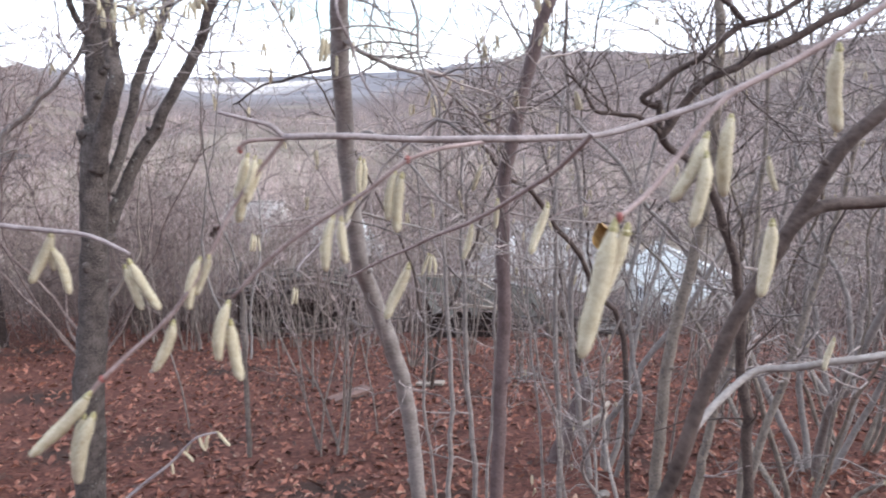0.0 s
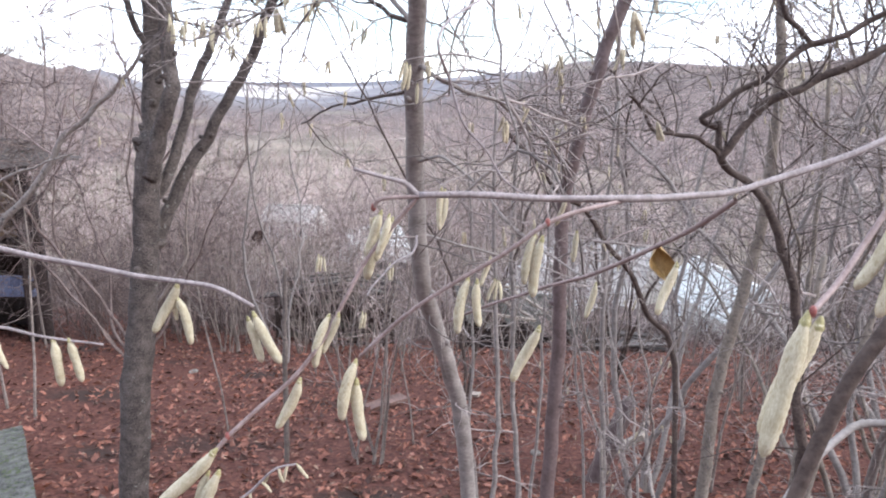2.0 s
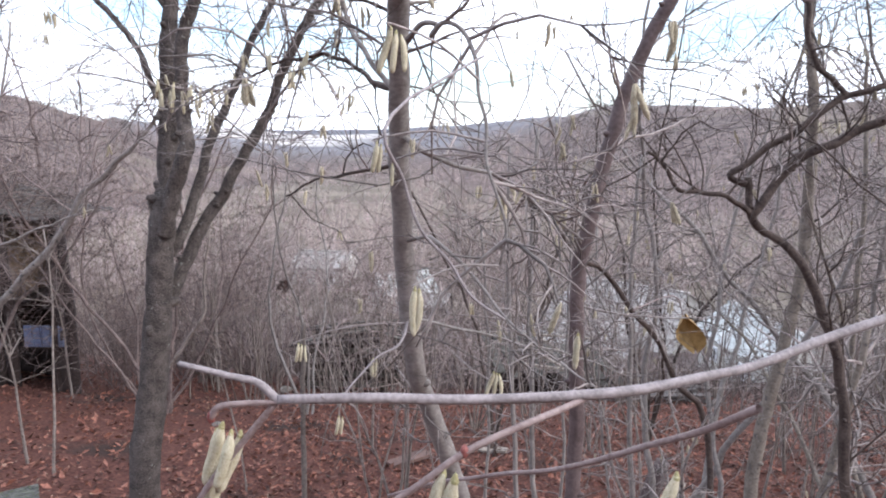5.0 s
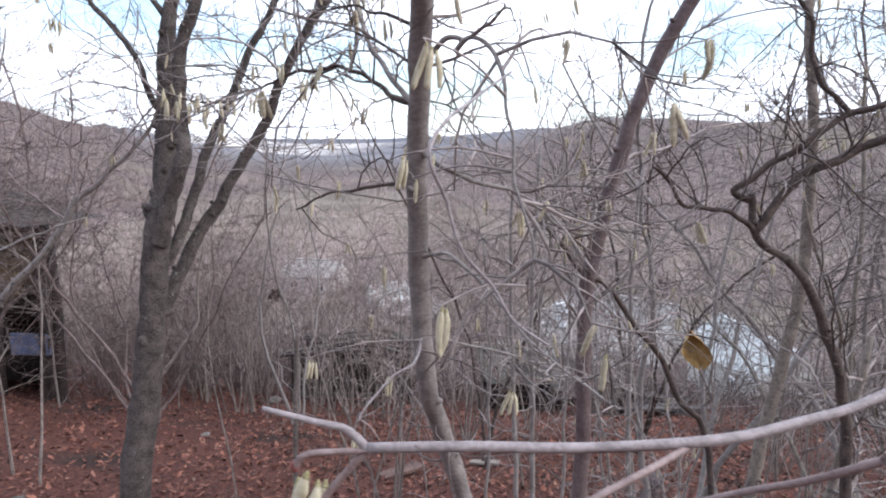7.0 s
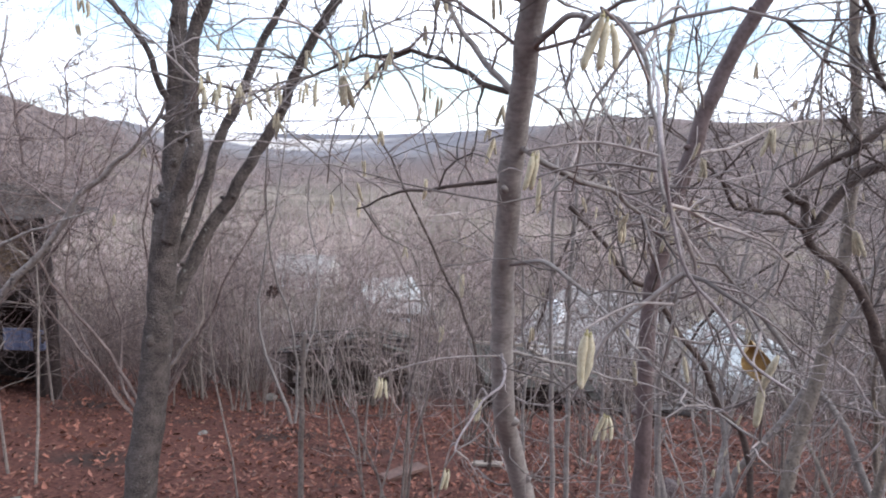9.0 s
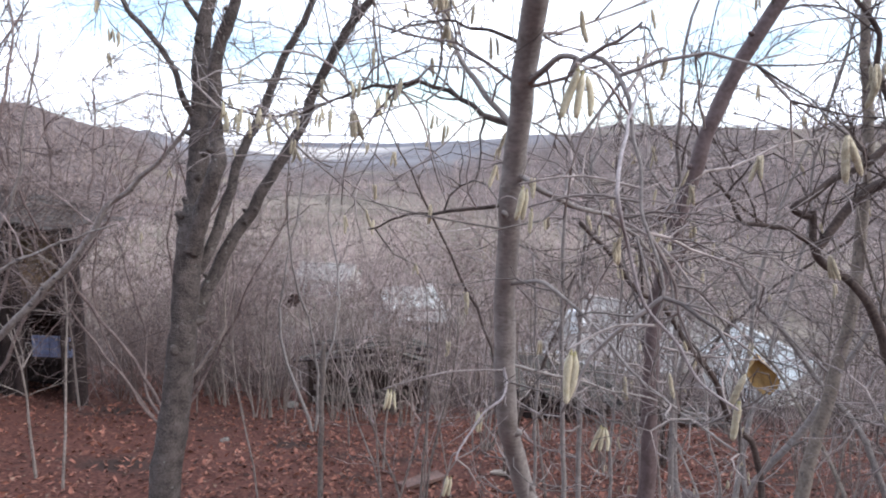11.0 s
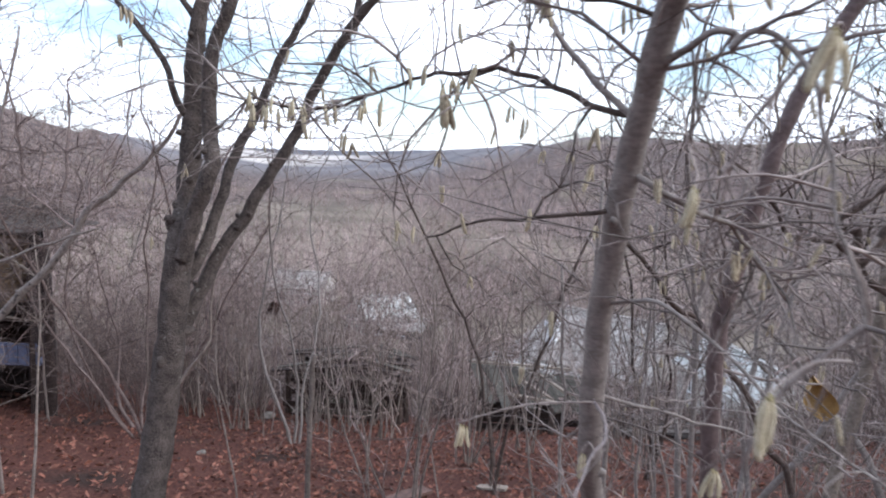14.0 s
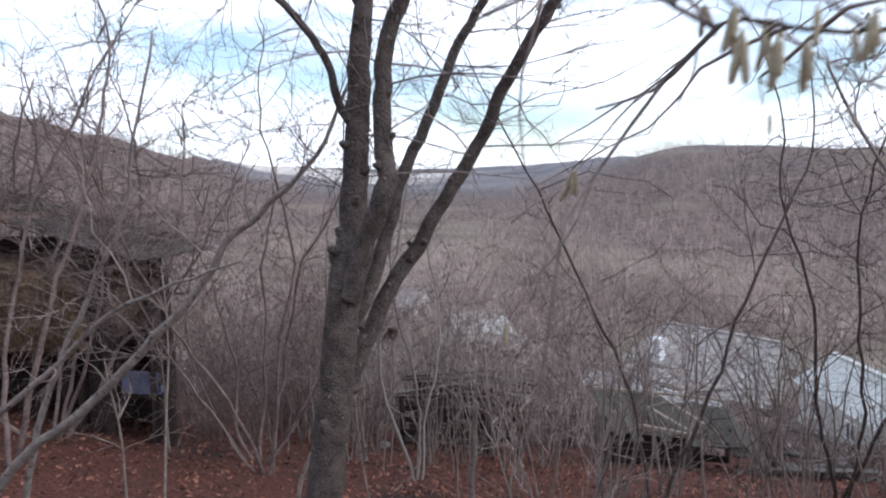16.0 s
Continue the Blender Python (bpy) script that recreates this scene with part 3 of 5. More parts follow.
# ---- the reddish slanting stem ----
def slanting_hazel():
    base = (0.1, 1.76, height(0.1, 1.76))
    ob = thing("hazel_tree", base, "slanting reddish-brown hazel stem with bare twigs and catkins", "tree")
    rng = random.Random(31)
    main = limb(ob, base, "trunk", [(0.1, 1.76, base[2] - 0.05), (0.12, 1.76, 0.1), (0.13, 1.76, 0.45), (0.14, 1.76, 0.69), (0.15, 1.76, 0.91), (0.145, 1.76, 1.1), (0.15, 1.76, 1.27), (0.18, 1.76, 1.42), (0.21, 1.76, 1.55), (0.25, 1.76, 1.68), (0.31, 1.76, 1.81), (0.42, 1.76, 2.01), (0.65, 1.8, 2.5), (0.8, 1.85, 3.1)], 0.0195, 0.014, BARK_RED, 6, 12, 0.004, 0.1, 12, 5)
    low = limb(ob, base, "branch", [(0.721, 2.542, base[2] + 0.1), (0.671, 2.542, 0.542), (0.549, 2.493, 0.745), (0.471, 2.444, 0.912), (0.375, 2.396, 1.03), (0.281, 2.347, 1.157), (0.196, 2.298, 1.214), (0.11, 2.25, 1.329), (0.019, 2.201, 1.417)], 0.0115, 0.006, BARK_DARK, 5, 9, 0.006, 0.12, 13, 6)
    tips = []
    t = Tubes(base)
    sprouts(t, rng, main, 26, 0.4, 0.0038, 2, 0.03, tips, 0.42, 0.2)
    sprouts(t, rng, low, 10, 0.25, 0.003, 1, 0.03, tips, 0.2, 0.2)
    crown(t, TWIG, ob)
    far_catkins(ob, base, rng, tips, 0.06, 0.036)


# ---- the crooked dark tree ----
def crooked_tree():
    base = (1.12, 2.4, height(1.12, 2.4))
    ob = thing("crooked_tree", base, "crooked dark tree with gnarled, forking bare branches", "tree")
    rng = random.Random(41)
    b0 = limb(ob, base, "trunk", [(1.15, 2.4, base[2] - 0.05), (1.12, 2.4, 0.1), (1.07, 2.40, 0.43), (1.03, 2.40, 0.77), (0.98, 2.40, 0.97), (0.92, 2.40, 1.10), (0.83, 2.40, 1.24), (0.73, 2.40, 1.32), (0.71, 2.40, 1.44)], 0.02, 0.011, BARK_DARK, 6, 10, 0.016, 0.25, 14, 9)
    b1 = limb(ob, base, "branch", [(0.71, 2.40, 1.42), (0.67, 2.40, 1.46), (0.82, 2.40, 1.56), (0.95, 2.40, 1.66), (1.08, 2.40, 1.71), (1.28, 2.40, 1.81), (1.6, 2.4, 2.0)], 0.0105, 0.01, BARK_DARK, 6, 9, 0.016, 0.25, 15, 7)
    b2 = limb(ob, base, "branch", [(0.73, 2.40, 1.33), (0.78, 2.40, 1.39), (0.86, 2.40, 1.50), (0.97, 2.40, 1.55), (1.09, 2.40, 1.61), (1.26, 2.40, 1.69), (1.6, 2.5, 1.85)], 0.0145, 0.0135, BARK_DARK, 6, 9, 0.014, 0.2, 16, 7)
    b3 = limb(ob, base, "branch", [(0.74, 2.40, 1.31), (0.64, 2.35, 1.39), (0.49, 2.30, 1.41), (0.43, 2.25, 1.49), (0.37, 2.20, 1.52)], 0.009, 0.004, BARK_DARK, 6, 7, 0.01, 0.15, 17)
    b4 = limb(ob, base, "branch", [(0.98, 2.40, 1.68), (0.87, 2.40, 1.81), (0.85, 2.40, 1.96), (0.78, 2.40, 2.05), (0.72, 2.40, 2.17), (0.6, 2.4, 2.4)], 0.009, 0.005, BARK_DARK, 6, 7, 0.012, 0.15, 18)
    tips = []
    t = Tubes(base)
    for line, n in ((b0, 8), (b1, 10), (b2, 9), (b3, 7), (b4, 8)):
        sprouts(t, rng, line, n, 0.36, 0.0042, 2, 0.02, tips, 0.15, 0.15, 0.5)
    crown(t, BARK_DARK, ob)
    far_catkins(ob, base, rng, tips, 0.03, 0.034)


# ---- the near hazel that the walk begins behind ----
def near_hazel():
    base = (0.044, 0.58, height(0.044, 0.58))
    ob = thing("hazel_shrub", base, "near hazel stem with slender twigs and swollen yellow catkins", "shrub")
    limb(ob, base, "stem", [(0.05, 0.66, base[2] - 0.05), (0.091, 0.580, 0.594), (0.156, 0.562, 1.043), (0.194, 0.562, 1.152), (0.212, 0.562, 1.217), (0.236, 0.562, 1.293), (0.272, 0.562, 1.366), (0.314, 0.562, 1.443), (0.344, 0.562, 1.477), (0.413, 0.562, 1.555), (0.544, 0.544, 1.727)], 0.0068, 0.0056, BARK_DARK, 6, 12, 0.003, 0.1, 51, 4)
    limb(ob, base, "branch", [(0.276, 0.562, 1.377), (0.301, 0.562, 1.400), (0.353, 0.562, 1.404), (0.412, 0.562, 1.410), (0.544, 0.562, 1.436)], 0.006, 0.004, BARK_DARK, 5, 8, 0.003, 0.1, 52)
    limb(ob, base, "branch", [(0.208, 0.571, 1.183), (0.236, 0.625, 1.173), (0.312, 0.680, 1.207), (0.364, 0.680, 1.213), (0.448, 0.680, 1.224), (0.634, 0.680, 1.247)], 0.0036, 0.0042, BARK_HAZEL, 5, 8, 0.003, 0.1, 53)
    t1 = limb(ob, base, "twig", [(0.62, 0.6, 1.8), (0.415, 0.550, 1.612), (0.349, 0.540, 1.570), (0.291, 0.530, 1.535), (0.248, 0.520, 1.512), (0.195, 0.505, 1.490), (0.141, 0.490, 1.474), (0.094, 0.465, 1.466), (0.039, 0.430, 1.468), (-0.012, 0.415, 1.470), (-0.053, 0.405, 1.473), (-0.089, 0.400, 1.473)], 0.0028, 0.0018, TWIG_NEAR, 6, 10, 0.0012, 0.2, 54, 3)
    limb(ob, base, "twig", [(-0.089, 0.400, 1.473), (-0.096, 0.400, 1.480), (-0.105, 0.398, 1.483), (-0.124, 0.396, 1.488)], 0.0017, 0.001, TWIG_NEAR, 5, 7, 0.001, 0.2, 55)
    limb(ob, base, "twig", [(-0.089, 0.400, 1.473), (-0.109, 0.398, 1.472), (-0.114, 0.398, 1.467)], 0.0011, 0.0013, TWIG_RED, 5, 7, 0.0006, 0.1, 56)
    limb(ob, base, "twig", [(0.6, 0.6, 1.8), (0.45, 0.5, 1.72), (0.259, 0.360, 1.566), (0.230, 0.355, 1.546), (0.189, 0.345, 1.522), (0.160, 0.335, 1.507), (0.128, 0.325, 1.493), (0.104, 0.310, 1.470), (0.086, 0.295, 1.455), (0.070, 0.280, 1.447)], 0.0015, 0.0012, TWIG_RED, 6, 8, 0.0012, 0.15, 57, 2)
    limb(ob, base, "twig", [(0.025, 0.425, 1.467), (0.001, 0.400, 1.466), (-0.020, 0.388, 1.460), (-0.039, 0.385, 1.447), (-0.071, 0.385, 1.427), (-0.098, 0.385, 1.407), (-0.122, 0.385, 1.384)], 0.0013, 0.0011, TWIG_RED, 5, 8, 0.0012, 0.2, 58, 3)
    limb(ob, base, "twig", [(-0.089, 0.400, 1.473), (-0.118, 0.398, 1.440), (-0.132, 0.390, 1.413), (-0.142, 0.386, 1.394), (-0.157, 0.382, 1.375), (-0.179, 0.375, 1.356), (-0.193, 0.368, 1.344), (-0.200, 0.365, 1.336)], 0.0012, 0.0012, TWIG_RED, 5, 8, 0.0014, 0.2, 60, 5)
    limb(ob, base, "twig", [(0.084, 0.410, 1.470), (0.063, 0.449, 1.440), (0.028, 0.480, 1.413), (-0.008, 0.512, 1.391), (-0.040, 0.544, 1.371), (-0.081, 0.571, 1.346)], 0.0016, 0.001, TWIG_RED, 5, 7, 0.002, 0.15, 59, 3)
    for x, y, z, long, lean in NEAR_CATKINS:
        hang(ob, base, (x, y, z), long, lean, -6 + 12 * ((x * 91) % 1), False, (x * 7919) % 360 * 0)
    for x, y, z in ((-0.114, 0.398, 1.467), (0.070, 0.280, 1.447), (-0.020, 0.388, 1.461), (-0.193, 0.368, 1.344)):
        bm = bmesh.new()
        bmesh.ops.create_icosphere(bm, subdivisions=2, radius=0.0019, matrix=Matrix.Translation(Vector((x, y, z)) - Vector(base)) @ Matrix.Diagonal((0.8, 0.8, 1.3, 1)))
        part("bud", bm, BUD, ob)
    return t1


NEAR_CATKINS = [
    (-0.110, 0.398, 1.464, 0.027, 22),
    (-0.105, 0.394, 1.463, 0.023, 12),
    (-0.104, 0.400, 1.460, 0.025, 10),
    (-0.114, 0.402, 1.459, 0.035, 4),
    (-0.062, 0.385, 1.430, 0.031, 13),
    (-0.057, 0.382, 1.430, 0.026, 1),
    (-0.050, 0.386, 1.442, 0.016, 6),
    (-0.027, 0.386, 1.454, 0.027, 13),
    (-0.023, 0.384, 1.453, 0.033, 11),
    (-0.022, 0.400, 1.398, 0.036, 11),
    (0.017, 0.450, 1.411, 0.023, 8),
    (0.066, 0.450, 1.424, 0.033, 7),
    (-0.139, 0.388, 1.407, 0.031, 19),
    (-0.133, 0.386, 1.409, 0.025, 11),
    (-0.155, 0.381, 1.372, 0.034, 20),
    (-0.124, 0.384, 1.382, 0.037, 17),
    (-0.124, 0.386, 1.370, 0.037, -0),
    (-0.200, 0.365, 1.336, 0.056, 41),
    (-0.205, 0.367, 1.322, 0.029, 23),
    (-0.198, 0.363, 1.324, 0.048, 23),
    (0.068, 0.280, 1.444, 0.057, 14),
    (0.0735, 0.281, 1.442, 0.05, 9),
    (0.114, 0.310, 1.477, 0.032, 20),
    (0.113, 0.306, 1.469, 0.032, 3),
    (0.126, 0.315, 1.484, 0.035, 4),
    (0.181, 0.385, 1.423, 0.043, -2),
    (0.176, 0.385, 1.459, 0.019, -11),
    (0.208, 0.385, 1.516, 0.045, -4),
    (0.387, 0.670, 1.246, 0.033, 1),
]


def left_twig():
    base = (-0.9, 0.5, height(-0.9, 0.5))
    ob = thing("hazel_shrub", base, "thin hazel stem with an arching twig and pale catkins", "shrub")
    limb(ob, base, "stem", [(-0.9, 0.5, base[2] - 0.05), (-0.797, 0.435, 0.684), (-0.725, 0.417, 1.228), (-0.653, 0.417, 1.500), (-0.544, 0.453, 2.044)], 0.011, 0.006, BARK_DARK, 6, 9, 0.006, 0.1, 61)
    limb(ob, base, "twig", [(-0.689, 0.417, 1.373), (-0.544, 0.412, 1.445), (-0.389, 0.408, 1.445), (-0.310, 0.408, 1.434), (-0.261, 0.408, 1.425), (-0.232, 0.408, 1.421), (-0.209, 0.408, 1.417), (-0.188, 0.408, 1.406)], 0.0022, 0.0012, TWIG_NEAR, 6, 8, 0.0015, 0.2, 62, 3)
    limb(ob, base, "twig", [(-0.78, 0.46, 1.22), (-0.6, 0.5, 1.34), (-0.46, 0.52, 1.352), (-0.395, 0.52, 1.345), (-0.345, 0.52, 1.338)], 0.002, 0.0009, TWIG_NEAR, 6, 8, 0.0015, 0.2, 63, 2)
    for x, long in ((-0.43, 0.026), (-0.385, 0.04), (-0.372, 0.036)):
        hang(ob, base, (x, 0.52, 1.342), long, -6, 5, False)
    low = limb(ob, base, "twig", [(-0.88, 0.5, 0.62), (-0.62, 0.62, 0.86), (-0.447, 0.7, 0.979), (-0.353, 0.7, 1.067), (-0.305, 0.7, 1.104), (-0.275, 0.7, 1.134), (-0.25, 0.7, 1.14)], 0.0028, 0.001, TWIG_NEAR, 5, 7, 0.003, 0.2, 64, 4)
    for k, lean in enumerate((-25, 18, -8, 30, -40, 6)):
        hang(ob, base, low[-1 - 2 * k], 0.022 - 0.001 * k, lean, 10, False)
    for x, y, z, long, lean in LEFT_CATKINS:
        hang(ob, base, (x, y, z), long, lean, 4, False)


LEFT_CATKINS = [
    (-0.232, 0.408, 1.419, 0.035, 18),
    (-0.234, 0.410, 1.410, 0.030, -17),
    (-0.238, 0.412, 1.413, 0.018, -3),
    (-0.187, 0.406, 1.402, 0.034, -20),
    (-0.192, 0.410, 1.398, 0.029, -11),
]

old_tree()
middle_hazel()
slanting_hazel()
crooked_tree()
near_hazel()
left_twig()


# ---- saplings, shrubs and woods ----
def shrub(name, label, place, seed, stems, tall, lean, r0, depth, mat, kids, twig_mat=None, fan=0.5, bend=0.13, group="", lite=0, kink=0.35, lo=0.22):
    """A clump of slender stems with bare side shoots."""
    rng = random.Random(seed)
    ob = thing(name, place, label, "tree" if "tree" in name or name == "sapling" else "shrub", group)
    tw = Tubes()
    for k in range(stems):
        a, tilt = rng.uniform(0, 6.3), lean * rng.uniform(0.2, 1)
        h = tall * rng.uniform(0.65, 1.05)
        foot = Vector((fan * rng.uniform(-1, 1), fan * rng.uniform(-1, 1), -0.25))
        line = [foot]
        d = Vector((math.cos(a) * tilt, math.sin(a) * tilt, 1)).normalized()
        for i in range(7):
            d = (d + bend * Vector((rng.uniform(-1, 1), rng.uniform(-1, 1), rng.uniform(-0.3, 0.8)))).normalized()
            line.append(line[-1] + d * (h + 0.25) / 7)
        st = Tubes()
        st.add(line, taper(8, r0 * rng.uniform(0.7, 1.2), 0.004), 6)
        st.part("stem", mat, ob)
        sprouts(tw, rng, line, kids, h * 0.26, r0 * 0.4, depth, 0.0, None, lo, 0.5, kink, lite)
    crown(tw, twig_mat or mat, ob)
    return ob


def at_ground(x, y, turn=0.0, size=1.0):
    return Matrix.LocRotScale((x, y, height(x, y)), Euler((0, 0, radians(turn))), (size, size, size))


def shoot_stool(label, place, seed, feet, mat):
    """Upright shoots of one stool, each a part: where they rise, where they end, how thick."""
    base = drop(*place)
    ob = thing("hazel_stool", base, label, "shrub")
    rng = random.Random(seed)
    t = Tubes(base)
    for i, (x, y, x1, y1, top, r) in enumerate(feet):
        z = height(x, y)
        pts = [(x, y, z - 0.1)] + [(x + (x1 - x) * k + rng.uniform(-0.03, 0.03), y + (y1 - y) * k, z + (top - z) * k) for k in (0.25, 0.5, 0.75)] + [(x1, y1, top)]
        line = limb(ob, base, "stem", pts, r, r * 0.45, mat, 5, 8, 0.012, 0.12, seed + i, 4)
        sprouts(t, rng, line, 14, 0.3, r * 0.32, 1, 0.0, None, 0.35, 0.2, 0.7)
    crown(t, TWIG, ob)


shoot_stool("stool of dark upright hazel shoots behind the slanting stem", (0.05, 2.4), 301, ((0.0, 2.35, -0.01, 2.3, 1.55, 0.011), (0.08, 2.45, 0.08, 2.5, 1.6, 0.012), (-0.06, 2.4, -0.1, 2.4, 1.3, 0.008), (0.12, 2.5, 0.2, 2.55, 1.45, 0.008)), BARK_HAZEL)
shoot_stool("stool of brown upright hazel shoots on the slope", (0.5, 3.1), 311, ((0.5, 3.0, 0.5, 3.0, 1.5, 0.015), (0.46, 3.1, 0.36, 3.2, 1.2, 0.008)), BARK_HAZEL)
shoot_stool("stool of grey lichened stems on the slope", (0.98, 2.65), 321, ((0.95, 2.6, 1.2, 2.6, 0.95, 0.024), (1.3, 2.9, 1.75, 3.0, 1.3, 0.022), (1.45, 3.2, 1.5, 3.4, 1.9, 0.018)), BARK_GREY)

# saplings standing in the leaf litter
srng = random.Random(70)
sap = [shrub("sapling", "slender upright bare sapling in the leaf litter", (x, y, height(x, y)), 71 + i, 1, tall, 0.06, r, 1, POLE, 7, None, 0.02, 0.1, "saplings on the slope", lo=0.5) for i, (x, y, tall, r) in enumerate(((-4.4, 5.8, 2.4, 0.016), (-3.9, 5.5, 2.1, 0.013), (-2.2, 5.5, 2.3, 0.012)))]
for i, (x, y) in enumerate(((-6.1, 9.0), (-4.7, 9.2), (-3.4, 9.8), (-2.2, 8.8), (-1.2, 9.6), (-0.6, 5.4), (-1.55, 7.4), (0.2, 6.6), (1.5, 4.4), (1.1, 5.9), (2.0, 5.0), (-0.15, 8.3), (-5.0, 10.3), (-2.6, 10.6), (0.9, 8.8), (2.6, 6.9))):
    copy_thing(sap[i % 3], at_ground(x, y, 67 * i, 0.8 + 0.4 * srng.random()))


def cut_pole():
    """A sawn-off pole and the leaning stick behind the old tree."""
    base = drop(-1.49, 4.84)
    ob = thing("cut_sapling", base, "pale sapling with its top sawn off, in the leaf litter", "sapling")
    limb(ob, base, "stem", [(-1.5, 4.84, base[2] - 0.1), (-1.49, 4.84, -0.85), (-1.47, 4.84, -0.2), (-1.445, 4.84, 0.32)], 0.021, 0.016, POLE, 6, 10, 0.014, 0.12, 75, 4)
    base = drop(-2.5, 4.6)
    ob = thing("leaning_sapling", base, "pale leaning sapling with a crook near its top", "sapling")
    line = limb(ob, base, "stem", [(-2.55, 4.6, base[2] - 0.1), (-2.42, 4.6, -0.2), (-2.28, 4.6, 0.12), (-2.16, 4.6, 0.28), (-2.05, 4.6, 0.45), (-2.03, 4.6, 0.69), (-1.98, 4.62, 1.0)], 0.014, 0.006, POLE, 6, 10, 0.012, 0.12, 76, 4)
    t = Tubes(base)
    sprouts(t, random.Random(77), line, 7, 0.4, 0.004, 1, 0.0, None, 0.4, 0.5, 0.3)
    crown(t, SHOOT, ob)


cut_pole()

# clumps of hazel shoots on the slope
clump = [shrub("hazel_clump", "clump of straight bare hazel shoots from one stool", (x, y, height(x, y)), 81 + i, n, 2.1, lean, 0.0125, 1, POLE, 4, SHOOT, 0.12, 0.19, "hazel stools on the slope", lo=0.35) for i, (x, y, n, lean) in enumerate(((-0.93, 4.9, 7, 0.22), (-2.6, 11.4, 10, 0.3), (-4.1, 11.6, 8, 0.36)))]
for i, (x, y) in enumerate(((-5.6, 12.2), (-4.7, 12.8), (-1.35, 12.1), (-1.9, 11.4), (-3.3, 12.2), (-3.0, 11.0), (1.9, 12.0), (3.4, 11.4), (4.6, 10.2), (5.6, 8.8), (-4.0, 10.4), (0.9, 7.6), (2.4, 5.6), (-0.5, 9.2), (2.9, 7.6), (-5.1, 11.4), (1.8, 9.4), (3.6, 9.2), (0.25, 10.2), (-2.4, 12.4))):
    copy_thing(clump[i % 3], at_ground(x, y, 77 * i + 20, (0.85 if y < 8.5 else 1.12) * (0.85 + 0.35 * srng.random())))


def open_tree(label, place, seed, stems, tall, r0, mat, fine=2, spread=0.5, catkins=0.0, shoots=12, group=""):
    """A small bare tree: a few crooked stems, each a part, under one crown of shoots."""
    rng = random.Random(seed)
    ob = thing("bare_tree", place, label, "tree", group)
    base = Vector((0, 0, 0))
    t, tips = Tubes(), []
    for k in range(stems):
        a = 6.28 * (k + rng.random() * 0.7) / stems
        out = spread * rng.uniform(0.5, 1.0)
        pts, d = [Vector((0.05 * math.cos(a), 0.05 * math.sin(a), -0.15))], Vector((out * math.cos(a), out * math.sin(a), 1)).normalized()
        for i in range(6):
            d = (d + 0.36 * Vector((rng.uniform(-1, 1), rng.uniform(-1, 1), rng.uniform(-0.2, 1.0)))).normalized()
            pts.append(pts[-1] + d * tall / 6)
        line = limb(ob, base, "stem", pts, r0 * rng.uniform(0.7, 1.1), r0 * 0.25, mat, 4, 7, 0.05, 0.15, seed + k, 2)
        sprouts(t, rng, line, shoots, tall * 0.2, r0 * 0.26, fine, 0.01, tips, 0.25, 0.25, 1.1)
    crown(t, mat if mat in (BARK_DARK, THICKET_DARK) else TWIG, ob)
    if catkins:
        far_catkins(ob, base, rng, tips, catkins, 0.04)
    return ob


def low_limbs():
    """The leaning hazel whose pale limbs cross low over the leaf litter."""
    base = Vector((-4.3, 4.2, height(-4.3, 4.2)))
    ob = thing("leaning_hazel", base, "leaning hazel with long pale crossing limbs", "tree")
    rng = random.Random(140)
    l1 = limb(ob, base, "limb", [(-4.5, 4.2, base.z - 0.1), (-3.98, 4.2, -0.08), (-3.42, 4.2, 0.39), (-2.81, 4.2, 0.95), (-2.58, 4.2, 1.26), (-2.34, 4.2, 1.46), (-2.1, 4.2, 1.69), (-1.9, 4.2, 2.1)], 0.03, 0.008, BARK_PALE, 6, 9, 0.02, 0.12, 141, 4)
    l2 = limb(ob, base, "limb", [(-4.4, 4.1, base.z - 0.1), (-4.3, 4.05, 0.04), (-3.75, 4.0, 0.41), (-3.38, 4.0, 0.69), (-3.15, 4.0, 0.89), (-2.87, 4.0, 1.03), (-2.4, 4.0, 1.2)], 0.022, 0.006, BARK_PALE, 6, 9, 0.02, 0.12, 142, 3)
    l3 = limb(ob, base, "limb", [(-4.1, 4.3, base.z - 0.1), (-3.84, 4.3, 0.08), (-3.63, 4.3, 0.6), (-3.39, 4.3, 1.07), (-3.22, 4.3, 1.39), (-3.15, 4.3, 1.69), (-3.0, 4.3, 2.3)], 0.02, 0.006, BARK_PALE, 6, 9, 0.02, 0.12, 143, 3)
    t = Tubes(base)
    for line, n in ((l1, 13), (l2, 6), (l3, 9)):
        sprouts(t, rng, line, n, 0.5, 0.005, 2, 0.0, None, 0.35, 0.35, 0.75)
    crown(t, SHOOT, ob)


low_limbs()


def grey_trunk():
    base = Vector((0.96, 3.0, height(0.96, 3.0)))
    ob = thing("grey_tree", base, "smooth grey-barked bare tree behind the crooked one", "tree")
    rng = random.Random(150)
    g = limb(ob, base, "trunk", [(0.95, 3.0, base.z - 0.1), (0.97, 3.0, -0.3), (0.99, 3.0, 0.24), (1.07, 3.0, 0.69), (1.13, 3.0, 1.07), (1.135, 3.0, 1.54), (1.115, 3.0, 1.84), (1.09, 3.0, 2.1), (1.1, 3.0, 2.8), (1.15, 3.0, 3.5)], 0.03, 0.013, BARK_GREY, 6, 12, 0.01, 0.1, 151, 7)
    t, tips = Tubes(base), []
    sprouts(t, rng, g, 34, 0.6, 0.005, 2, 0.02, tips, 0.3, 0.3, 0.45)
    crown(t, TWIG, ob)
    far_catkins(ob, base, rng, tips, 0.02, 0.034)


